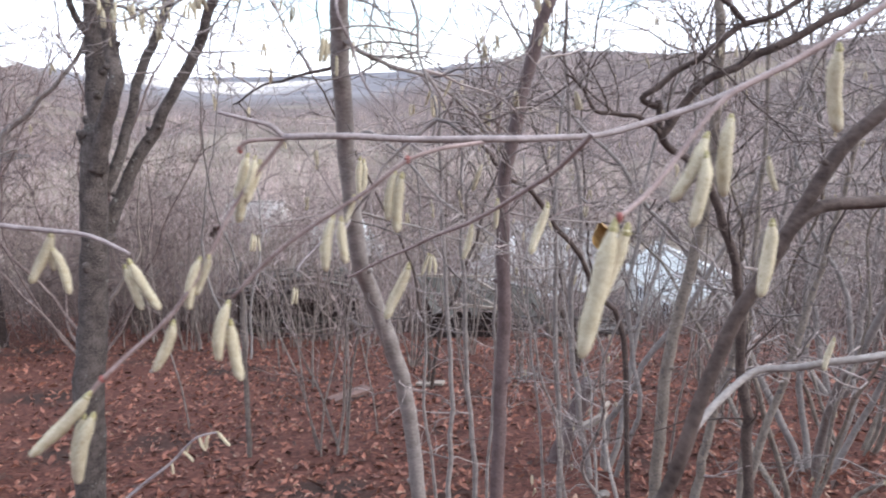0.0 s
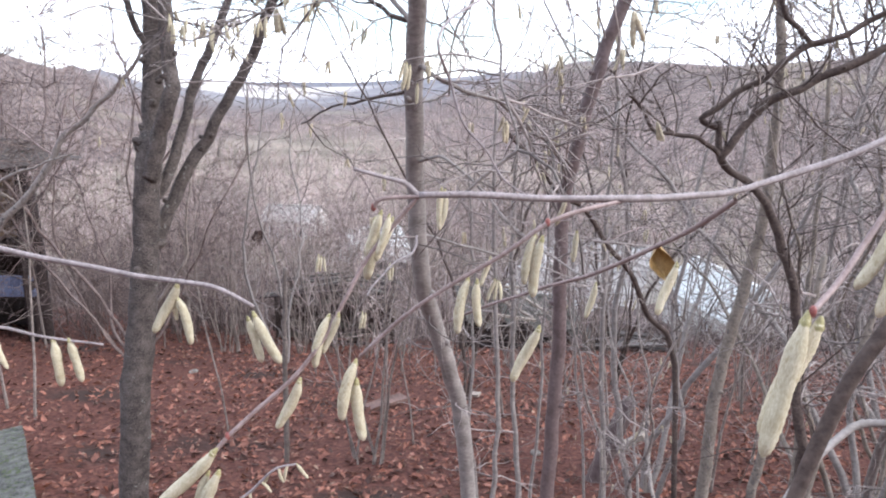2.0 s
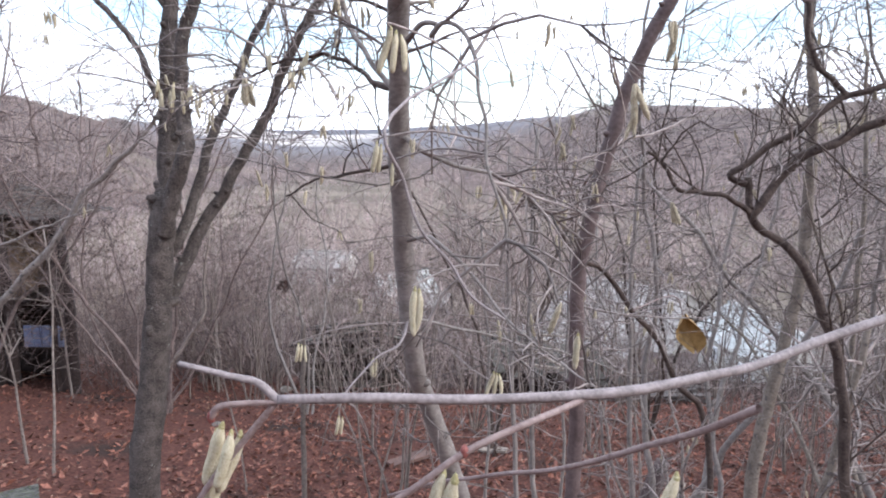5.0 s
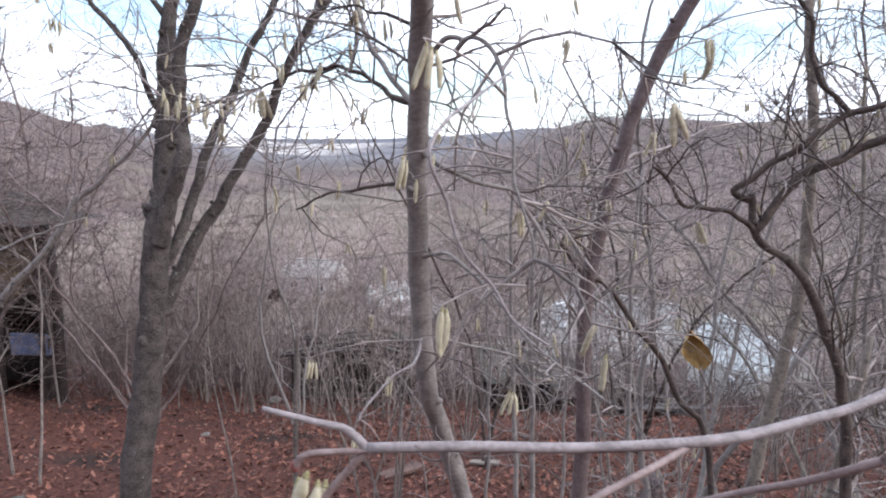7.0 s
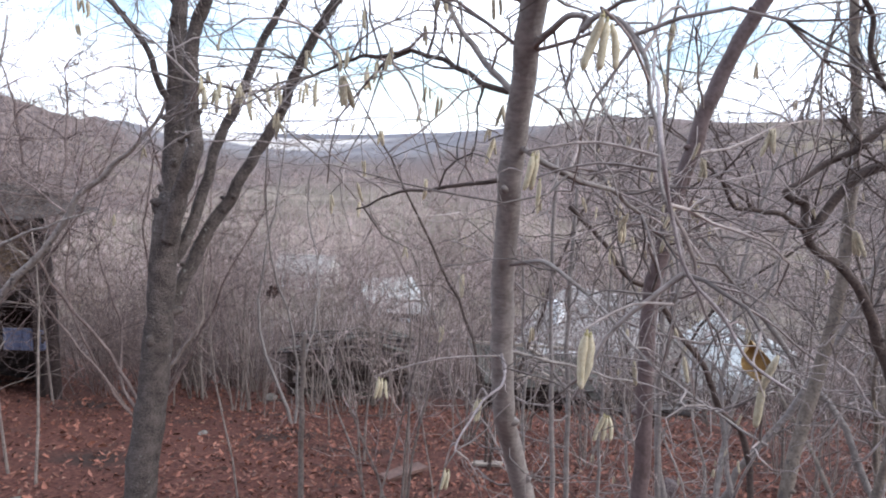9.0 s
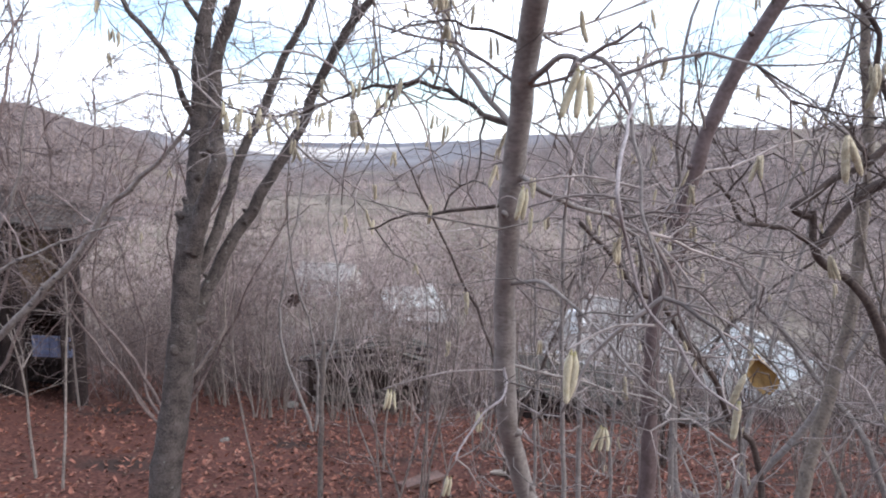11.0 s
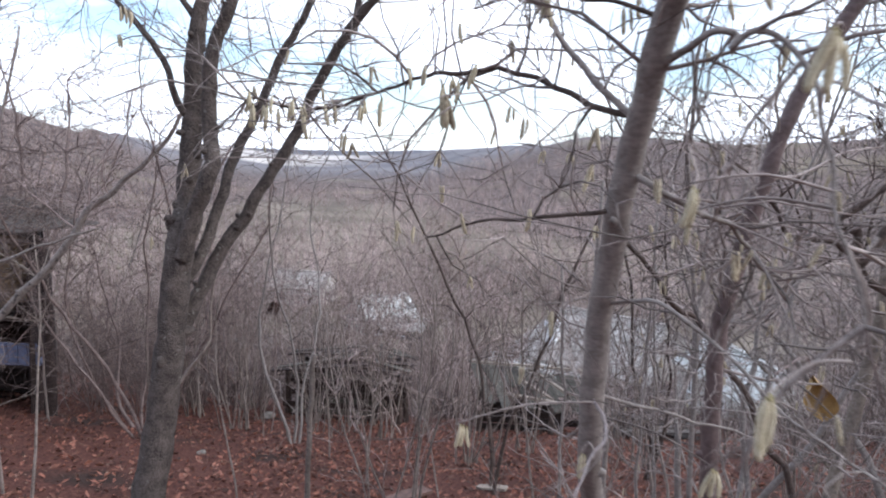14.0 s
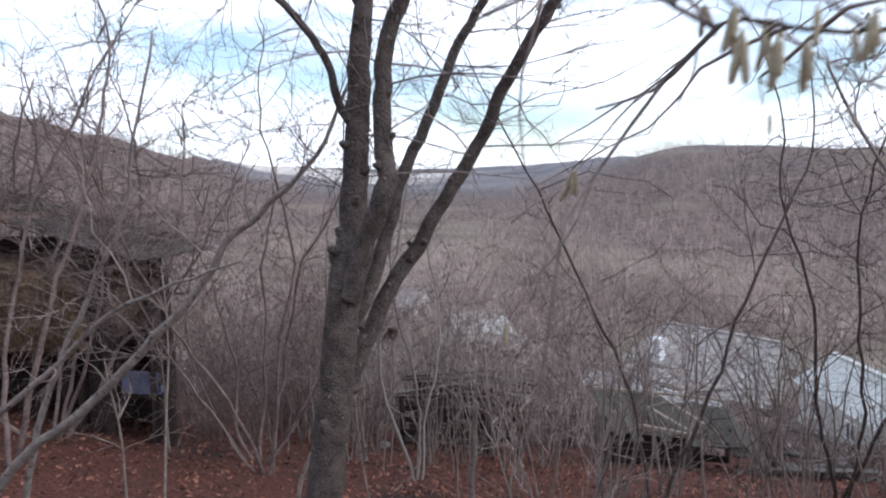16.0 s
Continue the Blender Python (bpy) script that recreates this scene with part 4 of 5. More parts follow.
grey_trunk()
OPEN = (
    ("crooked bare tree with a wide twiggy crown", -4.5, 8.6, 4, 5.4, 0.024, THICKET_DARK, 0.45, 0.0, 22),
    ("bare tree with crossing grey branches", -6.6, 7.0, 4, 6.0, 0.036, THICKET_DARK, 0.6, 0.0, 24),
    ("low crooked bare tree with zigzag twigs", -5.0, 9.4, 5, 4.2, 0.024, THICKET_DARK, 0.75, 0.0, 22),
    ("low crooked bare tree with zigzag twigs", -7.4, 8.6, 5, 4.6, 0.028, THICKET_DARK, 0.8, 0.0, 22),
    ("bare hazel with arching branches and catkins", 1.0, 4.3, 4, 3.9, 0.024, BARK_HAZEL, 0.3, 0.03, 15),
    ("bare hazel with fine arching twigs", 2.4, 4.2, 5, 4.0, 0.028, BARK_HAZEL, 0.4, 0.015, 16),
    ("tangled hazel with crossing pale branches", 1.9, 3.4, 5, 2.6, 0.018, BARK_GREY, 0.7, 0.02, 12),
    ("tangled hazel with crossing pale branches", 2.9, 4.6, 5, 3.0, 0.02, BARK_GREY, 0.7, 0.0, 12),
    ("tangled hazel with crossing pale branches", 0.75, 3.0, 4, 1.9, 0.013, BARK_PALE, 0.8, 0.03, 10),
    ("thin dark bare tree on the slope", -0.2, 7.4, 2, 5.2, 0.022, BARK_DARK, 0.04, 0.0, 15),
    ("thin dark bare tree on the slope", 1.6, 8.4, 3, 5.4, 0.024, BARK_DARK, 0.05, 0.0, 16),
    ("bare tree with crossing grey branches", 3.9, 6.6, 4, 4.8, 0.035, BARK_HAZEL, 0.55, 0.0, 17),
    ("bare tree with crossing grey branches", -2.9, 9.6, 3, 4.8, 0.026, BARK_HAZEL, 0.4, 0.0, 15),
    ("crooked bare tree with a wide twiggy crown", -8.6, 11.5, 4, 6.0, 0.05, THICKET_DARK, 0.5, 0.0, 18),
)
for i, (words, x, y, n, tall, r, mat, spread, share, shoots) in enumerate(OPEN):
    open_tree(words, drop(x, y), 160 + 9 * i, n, tall, r, mat, 2, spread, share, shoots)

# the thicket along the brow
thick = [shrub("thicket_shrub", "dense thicket shrub of thin bare grey shoots", (x, 12.6, height(x, 12.6)), 90 + i, 8, 3.0 + 0.3 * i, 0.42, 0.019, 1, THICKET if i % 2 else THICKET_DARK, 11, None, 0.55, 0.35, "thicket along the brow", 1, 0.9) for i, x in enumerate((-6, -2, 2, 6))]
trng = random.Random(95)
for i in range(68):
    x, y = trng.uniform(-13, 15), trng.uniform(12.2, 21)
    if x > 4:
        y -= trng.uniform(0, 4.5)
    if x < -7 and y < 11.5:
        y += 2
    turn, size = trng.uniform(0, 360), trng.uniform(0.65, 1.15)
    if 0.06 < x / y < 0.52:
        # the gap in the thicket towards the barn
        if i % 3:
            continue
        size *= 0.55
    if -0.21 < x / y < -0.11 and y > 15:
        # the sparser view towards the valley house
        size *= 0.6
    if -4.6 < x < 2.8 and y < 15:
        y += 2.4
    copy_thing(thick[i % 4 if x > -1 or i % 5 == 0 else i % 2 * 2], at_ground(x, y, turn, size))

for i in range(30):
    y = trng.uniform(21, 44)
    x = trng.uniform(-0.75, 0.85) * y
    if 3 < x < 15 and y > 42 or 10 < x < 20 and 33 < y < 43 or 0.06 < x / y < 0.5:
        continue
    copy_thing(thick[i % 4], at_ground(x, y, trng.uniform(0, 360), trng.uniform(0.6, 1.0)))

# the dark hedge between the lean-to and the brow
for i, (x, y) in enumerate(((-6.15, 10.2), (-5.7, 10.7), (-6.3, 10.9), (-6.6, 11.3), (-6.0, 11.9), (-6.2, 12.6), (-5.3, 12.9), (-4.9, 13.6), (-5.9, 13.8), (-7.2, 11.6), (-5.2, 12.2))):
    copy_thing(thick[i % 2 * 2], at_ground(x, y, 50 * i, 0.45 + 0.045 * i))

# bare trees down the slope and in the valley
slope = [shrub("bare_tree", "bare young broadleaf tree with fine twigs", (x, 23, height(x, 23)), 110 + i, 4, 6.0 + 0.8 * i, 0.4, 0.04, 2, THICKET if i != 1 else THICKET_DARK, 12, None, 0.5, 0.3, "bare trees below the brow", 2, 0.6) for i, x in enumerate((-9, -1, 12))]
for x, y in ((-4.2, 26), (-8.2, 46), (3.5, 30), (-12.0, 56), (-9.2, 55)):
    copy_thing(slope[int(y) % 3], at_ground(x, y, 31 * y, 0.7 + 0.006 * y))
for i in range(64):
    x, y = trng.uniform(-34, 44), 19 + 70 * trng.random() ** 1.6
    if 3 < x < 15 and 43 < y < 58 or 10 < x < 20 and 33 < y < 43 or -14 < x < -5 and 58 < y < 66 or 0.06 < x / y < 0.5 and y < 45:
        continue
    copy_thing(slope[i % 3], at_ground(x, y, trng.uniform(0, 360), trng.uniform(0.5, 0.95)))


def far_woods():
    """Bare woods on the far slopes, as one mass of small upright branching trees."""
    rng = random.Random(120)
    verts, faces = [], []
    made = 0
    while made < 11000:
        az = rng.uniform(-62, 58)
        r = 66 * math.exp(rng.random() * 2.2)
        far = between(AWAY, az)
        if r > far * 1.02 or (-22 < az < -5 and r > 330):
            continue
        x, y = r * math.sin(radians(az)), r * math.cos(radians(az))
        if noise.noise((x * 0.012, y * 0.012, 2)) < -0.36 or (3 < x < 15 and y < 70):
            continue
        z = height(x, y)
        if z < -12.8 and rng.random() < 0.35:
            continue
        tall = rng.uniform(2.6, 5.0) * (1 + r / 900)
        for k in range(23):
            a, up = rng.uniform(0, 6.3), rng.uniform(0.0, 1.0)
            if k < 2:
                base = Vector((x, y, z - 0.05 * tall))
                tip = base + Vector((0.08 * math.cos(a), 0.08 * math.sin(a), rng.uniform(0.7, 0.95))) * tall
                w = tall * 0.012
            else:
                wide = 0.42 * math.sqrt(max(0.05, 1 - (2 * up - 0.9) ** 2)) * rng.random() ** 0.5
                base = Vector((x + tall * wide * math.cos(a), y + tall * wide * math.sin(a), z + tall * (0.2 + 0.65 * up)))
                b = a + rng.gauss(0, 0.9)
                tip = base + Vector((math.cos(b) * rng.uniform(0.3, 1), math.sin(b) * rng.uniform(0.3, 1), rng.uniform(-0.35, 0.9))) * tall * rng.uniform(0.1, 0.24)
                w = tall * 0.013
            n = len(verts)
            for s in range(3):
                b = 2.1 * s
                verts.append(base + Vector((math.cos(b) * w, math.sin(b) * w, 0)))
            verts.append(tip)
            for s in range(3):
                faces.append((n + s, n + (s + 1) % 3, n + 3))
        made += 1
    ob = new("far_woods", mesh_of("far_woods", verts, faces, FAR_WOOD))
    tagged(ob, "bare brown-grey woods covering the far valley slopes", "woods", kind="stuff")


far_woods()


def undergrowth():
    """Brush of thin crooked shoots below the brow, too many to count."""
    rng = random.Random(125)
    t = Tubes()
    for k in range(4200):
        y = 12.2 + 10 * rng.random() ** 1.4
        x = rng.uniform(-0.95, 0.95) * (y + 2)
        if -11.6 < x < -6.6 and y < 12 or 4 < x < 15 and y > 43 or 11 < x < 19 and 34 < y < 43:
            continue
        if (y < 14.6 and -4.2 < x < 2.4 or y < 13.2 and x < 0) and rng.random() < 0.88:
            continue
        tall = rng.uniform(0.4, 1.5) * (1 + (y - 10) * 0.045) * (0.6 if 0.06 < x / y < 0.5 else 1.0)
        p = Vector((x, y, height(x, y) - 0.05))
        d = Vector((rng.gauss(0, 0.55), rng.gauss(0, 0.55), 1))
        q = p + d * tall * 0.5
        d += Vector((rng.gauss(0, 0.7), rng.gauss(0, 0.7), rng.uniform(-0.8, 0.1)))
        w = (0.003 + 0.0003 * y) * rng.uniform(0.6, 1.4)
        t.add([p, q, q + d * tall * 0.5], [w, w * 0.8, w * 0.3], 3)
    ob = new("undergrowth", mesh_of("undergrowth", t.v, t.f, BRUSH))
    tagged(ob, "tangle of thin bare shoots and brambles on the slope", "brush", kind="stuff")


undergrowth()


# ---- leaf litter ----
def leaf_litter():
    rng = random.Random(130)
    verts, faces = [], []
    for k in range(64000):
        y = 1.2 + 12.5 * rng.random() ** 0.8
        x = rng.uniform(-1, 1) * (2.2 + 0.85 * y)
        if k > 58000:
            x, y = rng.uniform(-4, 4), rng.uniform(-4, 1.6)
        bare = noise.noise((x * 0.7, y * 0.7, 5))
        if bare > 0.3 and rng.random() < 0.6 or rng.random() < 0.55 * smooth(-0.9, -3.2, x + 0.1 * y):
            continue
        size = rng.choice((0.02, 0.026, 0.032, 0.038, 0.05)) * rng.uniform(0.8, 1.1)
        m = Matrix.LocRotScale((x, y, height(x, y) + rng.uniform(0.004, 0.03)), Euler((rng.gauss(-0.24, 0.4), rng.gauss(0, 0.4), rng.uniform(0, 6.3))), (size * rng.uniform(0.5, 0.8), size, size))
        curl = rng.uniform(-0.3, 0.55)
        n = len(verts)
        for p in ((0, -1, 0), (0.75, 0.05, curl), (0, 1, 0.12), (-0.75, 0.1, curl * 0.8), (0, 0.05, 0)):
            verts.append(m @ Vector(p))
        for a, b in ((0, 1), (1, 2), (2, 3), (3, 0)):
            faces.append((n + a, n + b, n + 4))
    ob = new("leaf_litter", mesh_of("leaf_litter", verts, faces, LEAF_DEAD, False))
    tagged(ob, "carpet of curled reddish-brown fallen leaves on the slope", "leaves", kind="stuff")


leaf_litter()


# ---- buildings in the valley ----
def box(bm, size, m):
    bmesh.ops.create_cube(bm, size=1.0, matrix=m @ Matrix.Diagonal((*size, 1)))


def house(name, label, place, turn, wide, deep, wall_h, roof_h, roof_mat, wall_mat, rows=7, over=0.35, windows=(), hip=0.0):
    """A gabled house: ridge along its width; each roof slope laid in courses of sheets."""
    ob = thing(name, place, label, "house")
    ob.matrix_world = ob.matrix_world @ pose(0, 0, 0, 0, 0, turn)
    bm = bmesh.new()
    w, d = wide / 2, deep / 2
    corner = [bm.verts.new(p) for p in ((-w, -d, -1.5), (w, -d, -1.5), (w, d, -1.5), (-w, d, -1.5), (-w, -d, wall_h), (w, -d, wall_h), (w, d, wall_h), (-w, d, wall_h), (-w + hip, 0, wall_h + roof_h), (w - hip, 0, wall_h + roof_h))]
    for f in ((0, 1, 5, 4), (2, 3, 7, 6), (1, 2, 6, 9, 5), (3, 0, 4, 8, 7), (4, 5, 9, 8), (6, 7, 8, 9)):
        bm.faces.new([corner[i] for i in f])
    part("wall", bm, wall_mat, ob)
    long = math.hypot(d, roof_h) + over
    angle = math.degrees(math.atan2(roof_h, d))
    cols = max(3, int(wide / 1.6))
    sheet = None
    rng = random.Random(int(wide * 10 + deep))
    for side in (-1, 1):
        for r in range(rows):
            for c in range(cols):
                step, cw = long / rows, (wide + 2 * over) / cols
                if sheet is None:
                    bm = bmesh.new()
                    box(bm, (cw * 0.985, step * 1.08, 0.05), Matrix())
                    sheet = bpy.data.meshes.new("roof_sheet")
                    bm.to_mesh(sheet)
                    bm.free()
                    sheet.materials.append(roof_mat)
                at = (r + 0.5) * step
                k = 1 - hip * (1 - (r + 0.6) / rows) / w
                m = Matrix.Translation(((-w - over + (c + 0.5) * cw) * k, 0, wall_h + roof_h + 0.06)) @ pose(0, 0, 0, 0, 0, 0 if side < 0 else 180) @ pose(0, 0, 0, angle, 0, 0) @ pose(0, -at, 0.02 * rng.random(), -1.6 + rng.uniform(-0.6, 0.6), 0, rng.uniform(-0.4, 0.4)) @ Matrix.Diagonal((k, 1, 1, 1))
                part("roof_sheet", sheet, None, ob, m=m)
    bm = bmesh.new()
    box(bm, (wide + 2 * over - 2 * hip, 0.35, 0.12), Matrix.Translation((0, 0, wall_h + roof_h + 0.09)))
    part("ridge", bm, roof_mat, ob)
    for side in (-1, 1) if hip else ():
        bm = bmesh.new()
        tri = [bm.verts.new(p) for p in ((side * (w + over), -d - over, wall_h - 0.12), (side * (w + over), d + over, wall_h - 0.12), (side * (w - hip), 0, wall_h + roof_h + 0.1))]
        bm.faces.new(tri)
        bmesh.ops.solidify(bm, geom=bm.faces[:], thickness=0.06)
        part("hip_slope", bm, roof_mat, ob)
    for x, z, ww, wh in windows:
        bm = bmesh.new()
        for px, pz, sx, sz in ((0, wh / 2, ww + 0.16, 0.09), (0, -wh / 2, ww + 0.16, 0.09), (ww / 2, 0, 0.09, wh), (-ww / 2, 0, 0.09, wh), (0, 0, 0.06, wh)):
            box(bm, (sx, 0.1, sz), Matrix.Translation((x + px, -d - 0.05, z + pz)))
        win = part("window", bm, WHITE, ob, "white window frame")
        bm = bmesh.new()
        box(bm, (ww, 0.04, wh), Matrix.Translation((x, -d - 0.02, z)))
        part("pane", bm, WINDOW_GLASS, win, "dark glass pane")
    return ob


barn = house("barn", "long low barn with a weathered pale grey roof", (9.0, 52.6, -13.6), -41, 11.4, 9.4, 1.5, 2.8, GREY_ROOF, RENDERED, 9, 0.35, (), 1.6)
bm = bmesh.new()
box(bm, (0.8, 0.8, 1.5), Matrix.Translation((-2.9, -3.3, 2.9)))
bmesh.ops.bevel(bm, geom=bm.edges[:], offset=0.04, segments=1, affect="EDGES")
stack = part("chimney", bm, WHITE, barn, "whitewashed square chimney")
bm = bmesh.new()
box(bm, (1.05, 1.05, 0.4), Matrix.Translation((-2.9, -3.3, 3.75)))
bmesh.ops.bevel(bm, geom=bm.edges[:], offset=0.08, segments=1, affect="EDGES")
part("cap", bm, WHITE, stack)
house("outbuilding", "low outbuilding with patched pale roof sheets", (3.9, 48.0, -13.5), -41, 9.4, 2.4, 0.9, 0.5, PALE_SHEET, OLD_BOARD, 3, 0.2, ((-2.6, 0.2, 0.7, 0.6), (0.4, 0.2, 0.7, 0.6)))
house("shed", "long shed with a bright pale sheet roof", (13.9, 39.2, -11.4), -80.5, 8.0, 3.9, 1.6, 1.4, PALE_SHEET, RENDERED, 6, 0.3, ((-2.0, 0.6, 0.8, 0.8), (1.4, 0.6, 0.8, 0.8)))
house("house", "pale-walled house with a weathered sheet roof in the valley", (-9.9, 63, -13.9), 34, 4.8, 4.6, 2.0, 1.5, PALE_SHEET, RENDERED, 5, 0.3, ((-1.2, 1.1, 0.9, 1.0), (1.2, 1.1, 0.9, 1.0)))
house("outbuilding", "low outbuilding with dull grey sheets beside the house", (-7.2, 60.5, -13.9), -14, 3.6, 2.8, 1.4, 0.7, GREY_ROOF, OLD_BOARD, 3, 0.25, ((0.0, 0.5, 0.7, 0.7),))
house("house", "small dull grey-roofed house among bare trees", (-21, 78, -14.6), -8, 6.0, 5.0, 2.4, 1.4, GREY_ROOF, RENDERED, 4, 0.3, ((-1.5, 1.3, 0.9, 1.0), (1.5, 1.3, 0.9, 1.0)))


# ---- the lean-to with old hay ----
def beam(name, a, b, wide, thick, mat, parent, base, label=""):
    """One board between two points, its broad side up."""
    a, b = Vector(a), Vector(b)
    bm = bmesh.new()
    box(bm, ((b - a).length, wide, thick), Matrix())
    bmesh.ops.bevel(bm, geom=bm.edges[:], offset=min(0.006, thick * 0.2), segments=1, affect="EDGES")
    bm.transform(Matrix.Translation((a + b) / 2 - Vector(base)) @ (b - a).to_track_quat("X", "Z").to_matrix().to_4x4())
    return part(name, bm, mat, parent, label)


def lean_to():
    x0, x1, y0, y1 = -11.4, -6.4, 9.3, 10.9
    base = (-9.0, 10.3, height(-9.0, 10.3))
    ob = thing("lean_to", base, "ramshackle dark lean-to with a sagging sheet roof", "shed")
    z_left, z_right = 1.72, 0.53
    rng = random.Random(171)

    def roof(x):
        return z_left + (z_right - z_left) * (x - x0) / (x1 - x0)

    for x, y in ((x0 + 0.1, y0 + 0.1), (x1 + 0.1, y0 + 0.15), (x0 + 0.1, y1 - 0.1), (x1 - 0.9, y1 - 0.1), (-9.3, y0 + 0.1), (-7.35, y0 + 0.05), (-7.2, y0 + 0.12)):
        t = Tubes(base)
        t.add([(x, y, height(x, y) - 0.2), (x + 0.03, y, (roof(x) + height(x, y)) / 2), (x, y, roof(x) - 0.08)], [0.085, 0.075, 0.06], 8, 0.2)
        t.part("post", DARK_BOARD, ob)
    for i in range(8):
        bm = bmesh.new()
        w = (x1 - x0 + 0.15) / 8
        cx = x0 - 0.2 + (i + 0.5) * w
        cz = roof(cx) + rng.uniform(0.0, 0.06)
        tilt = math.degrees(math.atan2(z_left - z_right, x1 - x0)) + rng.uniform(-4, 5)
        bmesh.ops.create_grid(bm, x_segments=10, y_segments=4, size=0.5)
        for v in bm.verts:
            v.co = Vector((v.co.x * w * 1.15, v.co.y * (y1 - y0 + 0.25), 0.015 * math.sin(v.co.x * 38) + 0.06 * noise.noise(v.co * 4 + Vector((i * 3, 0, 0)))))
        bmesh.ops.solidify(bm, geom=bm.faces[:], thickness=0.012)
        bm.transform(Matrix.Translation(Vector((cx, (y0 + y1) / 2 + rng.uniform(-0.15, 0.1), cz)) - Vector(base)) @ pose(0, 0, 0, rng.uniform(-3, 3), tilt, rng.uniform(-3, 3)))
        part("roof_sheet", bm, RUST if i == 4 else OLD_BOARD, ob)
    # back and side boards carry the interior's shade in their colour
    for k in range(13):
        z = height(-8.0, y1) - 0.2 + k * 0.25
        if z > 0.75:
            break
        right = min(x1 - 0.85, x0 + (z_left - z - 0.1) * (x1 - x0) / (z_left - z_right))
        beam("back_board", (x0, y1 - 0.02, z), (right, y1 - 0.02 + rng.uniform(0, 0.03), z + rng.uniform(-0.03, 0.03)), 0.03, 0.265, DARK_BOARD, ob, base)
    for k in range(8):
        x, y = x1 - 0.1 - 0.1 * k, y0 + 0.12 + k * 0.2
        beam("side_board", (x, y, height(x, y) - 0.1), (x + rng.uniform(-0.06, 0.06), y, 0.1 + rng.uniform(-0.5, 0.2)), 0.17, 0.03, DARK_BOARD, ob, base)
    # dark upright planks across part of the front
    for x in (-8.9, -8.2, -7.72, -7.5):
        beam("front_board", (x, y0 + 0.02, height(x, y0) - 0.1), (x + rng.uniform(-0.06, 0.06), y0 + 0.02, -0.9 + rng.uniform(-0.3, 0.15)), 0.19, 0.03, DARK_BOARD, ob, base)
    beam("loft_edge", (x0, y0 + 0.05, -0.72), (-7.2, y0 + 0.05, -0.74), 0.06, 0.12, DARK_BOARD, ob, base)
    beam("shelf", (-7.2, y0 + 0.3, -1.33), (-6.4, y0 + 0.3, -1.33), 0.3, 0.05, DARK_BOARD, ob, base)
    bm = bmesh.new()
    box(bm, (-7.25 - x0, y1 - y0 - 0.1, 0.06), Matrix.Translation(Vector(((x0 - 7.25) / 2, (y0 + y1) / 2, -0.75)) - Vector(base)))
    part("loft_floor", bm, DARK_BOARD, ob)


def hay_heap():
    base = (-9.35, 10.1, -0.72)
    ob = thing("hay_heap", base, "heap of old brown hay stored under the roof", "hay")
    bm = bmesh.new()
    bmesh.ops.create_cube(bm, size=1.0)
    bmesh.ops.subdivide_edges(bm, edges=bm.edges[:], cuts=14, use_grid_fill=True)
    for v in bm.verts:
        p = v.co.copy()
        d = 1 - 0.16 * (abs(p.x) * 2) ** 4
        v.co = Vector((p.x * 3.7, p.y * 1.8 * (0.9 + 0.1 * d), (p.z + 0.5) * 1.15 * d))
        v.co += 0.16 * noise.noise_vector(v.co * 1.7) + 0.07 * noise.noise_vector(v.co * 6)
        v.co.z = max(0.0, v.co.z)
    part("mound", bm, HAY, ob)
    rng = random.Random(172)
    verts, faces = [], []
    for k in range(2600):
        x, z = rng.uniform(-1.9, 1.9), rng.uniform(0.0, 1.15)
        p = Vector((x, -0.86 + rng.uniform(-0.15, 0.1), z))
        d = Vector((rng.uniform(-1, 1), rng.uniform(-0.5, 0.1), rng.uniform(-1, 0.3))).normalized() * rng.uniform(0.08, 0.28)
        s = d.orthogonal().normalized() * 0.004
        n = len(verts)
        verts += [p + s, p - s, p + d * 0.5 + Vector((0, -0.02, 0.01)), p + d]
        faces += [(n, n + 1, n + 2), (n + 1, n + 3, n + 2)]
    straw = part("straw", mesh_of("straw", verts, faces, HAY, False), HAY, ob)
    straw["kind"] = "stuff"


def blue_crate():
    base = (-6.72, 9.62, -1.305)
    ob = thing("blue_crate", base, "faded blue slatted crate standing on a shelf board", "crate")
    rng = random.Random(173)
    for i in range(4):
        bm = bmesh.new()
        box(bm, (0.125, 0.025, 0.31), pose(-0.21 + 0.138 * i, -0.18, 0.16, 0, rng.uniform(-2, 2), 0))
        bmesh.ops.bevel(bm, geom=bm.edges[:], offset=0.005, segments=1, affect="EDGES")
        part("slat", bm, BLUE_PAINT, ob)
    for z in (0.06, 0.26):
        bm = bmesh.new()
        box(bm, (0.58, 0.025, 0.05), Matrix.Translation((0, -0.15, z)))
        part("rail", bm, BLUE_PAINT, ob)
    bm = bmesh.new()
    box(bm, (0.58, 0.36, 0.025), Matrix.Translation((0, 0, 0.0125)))
    part("bottom", bm, BLUE_PAINT, ob)


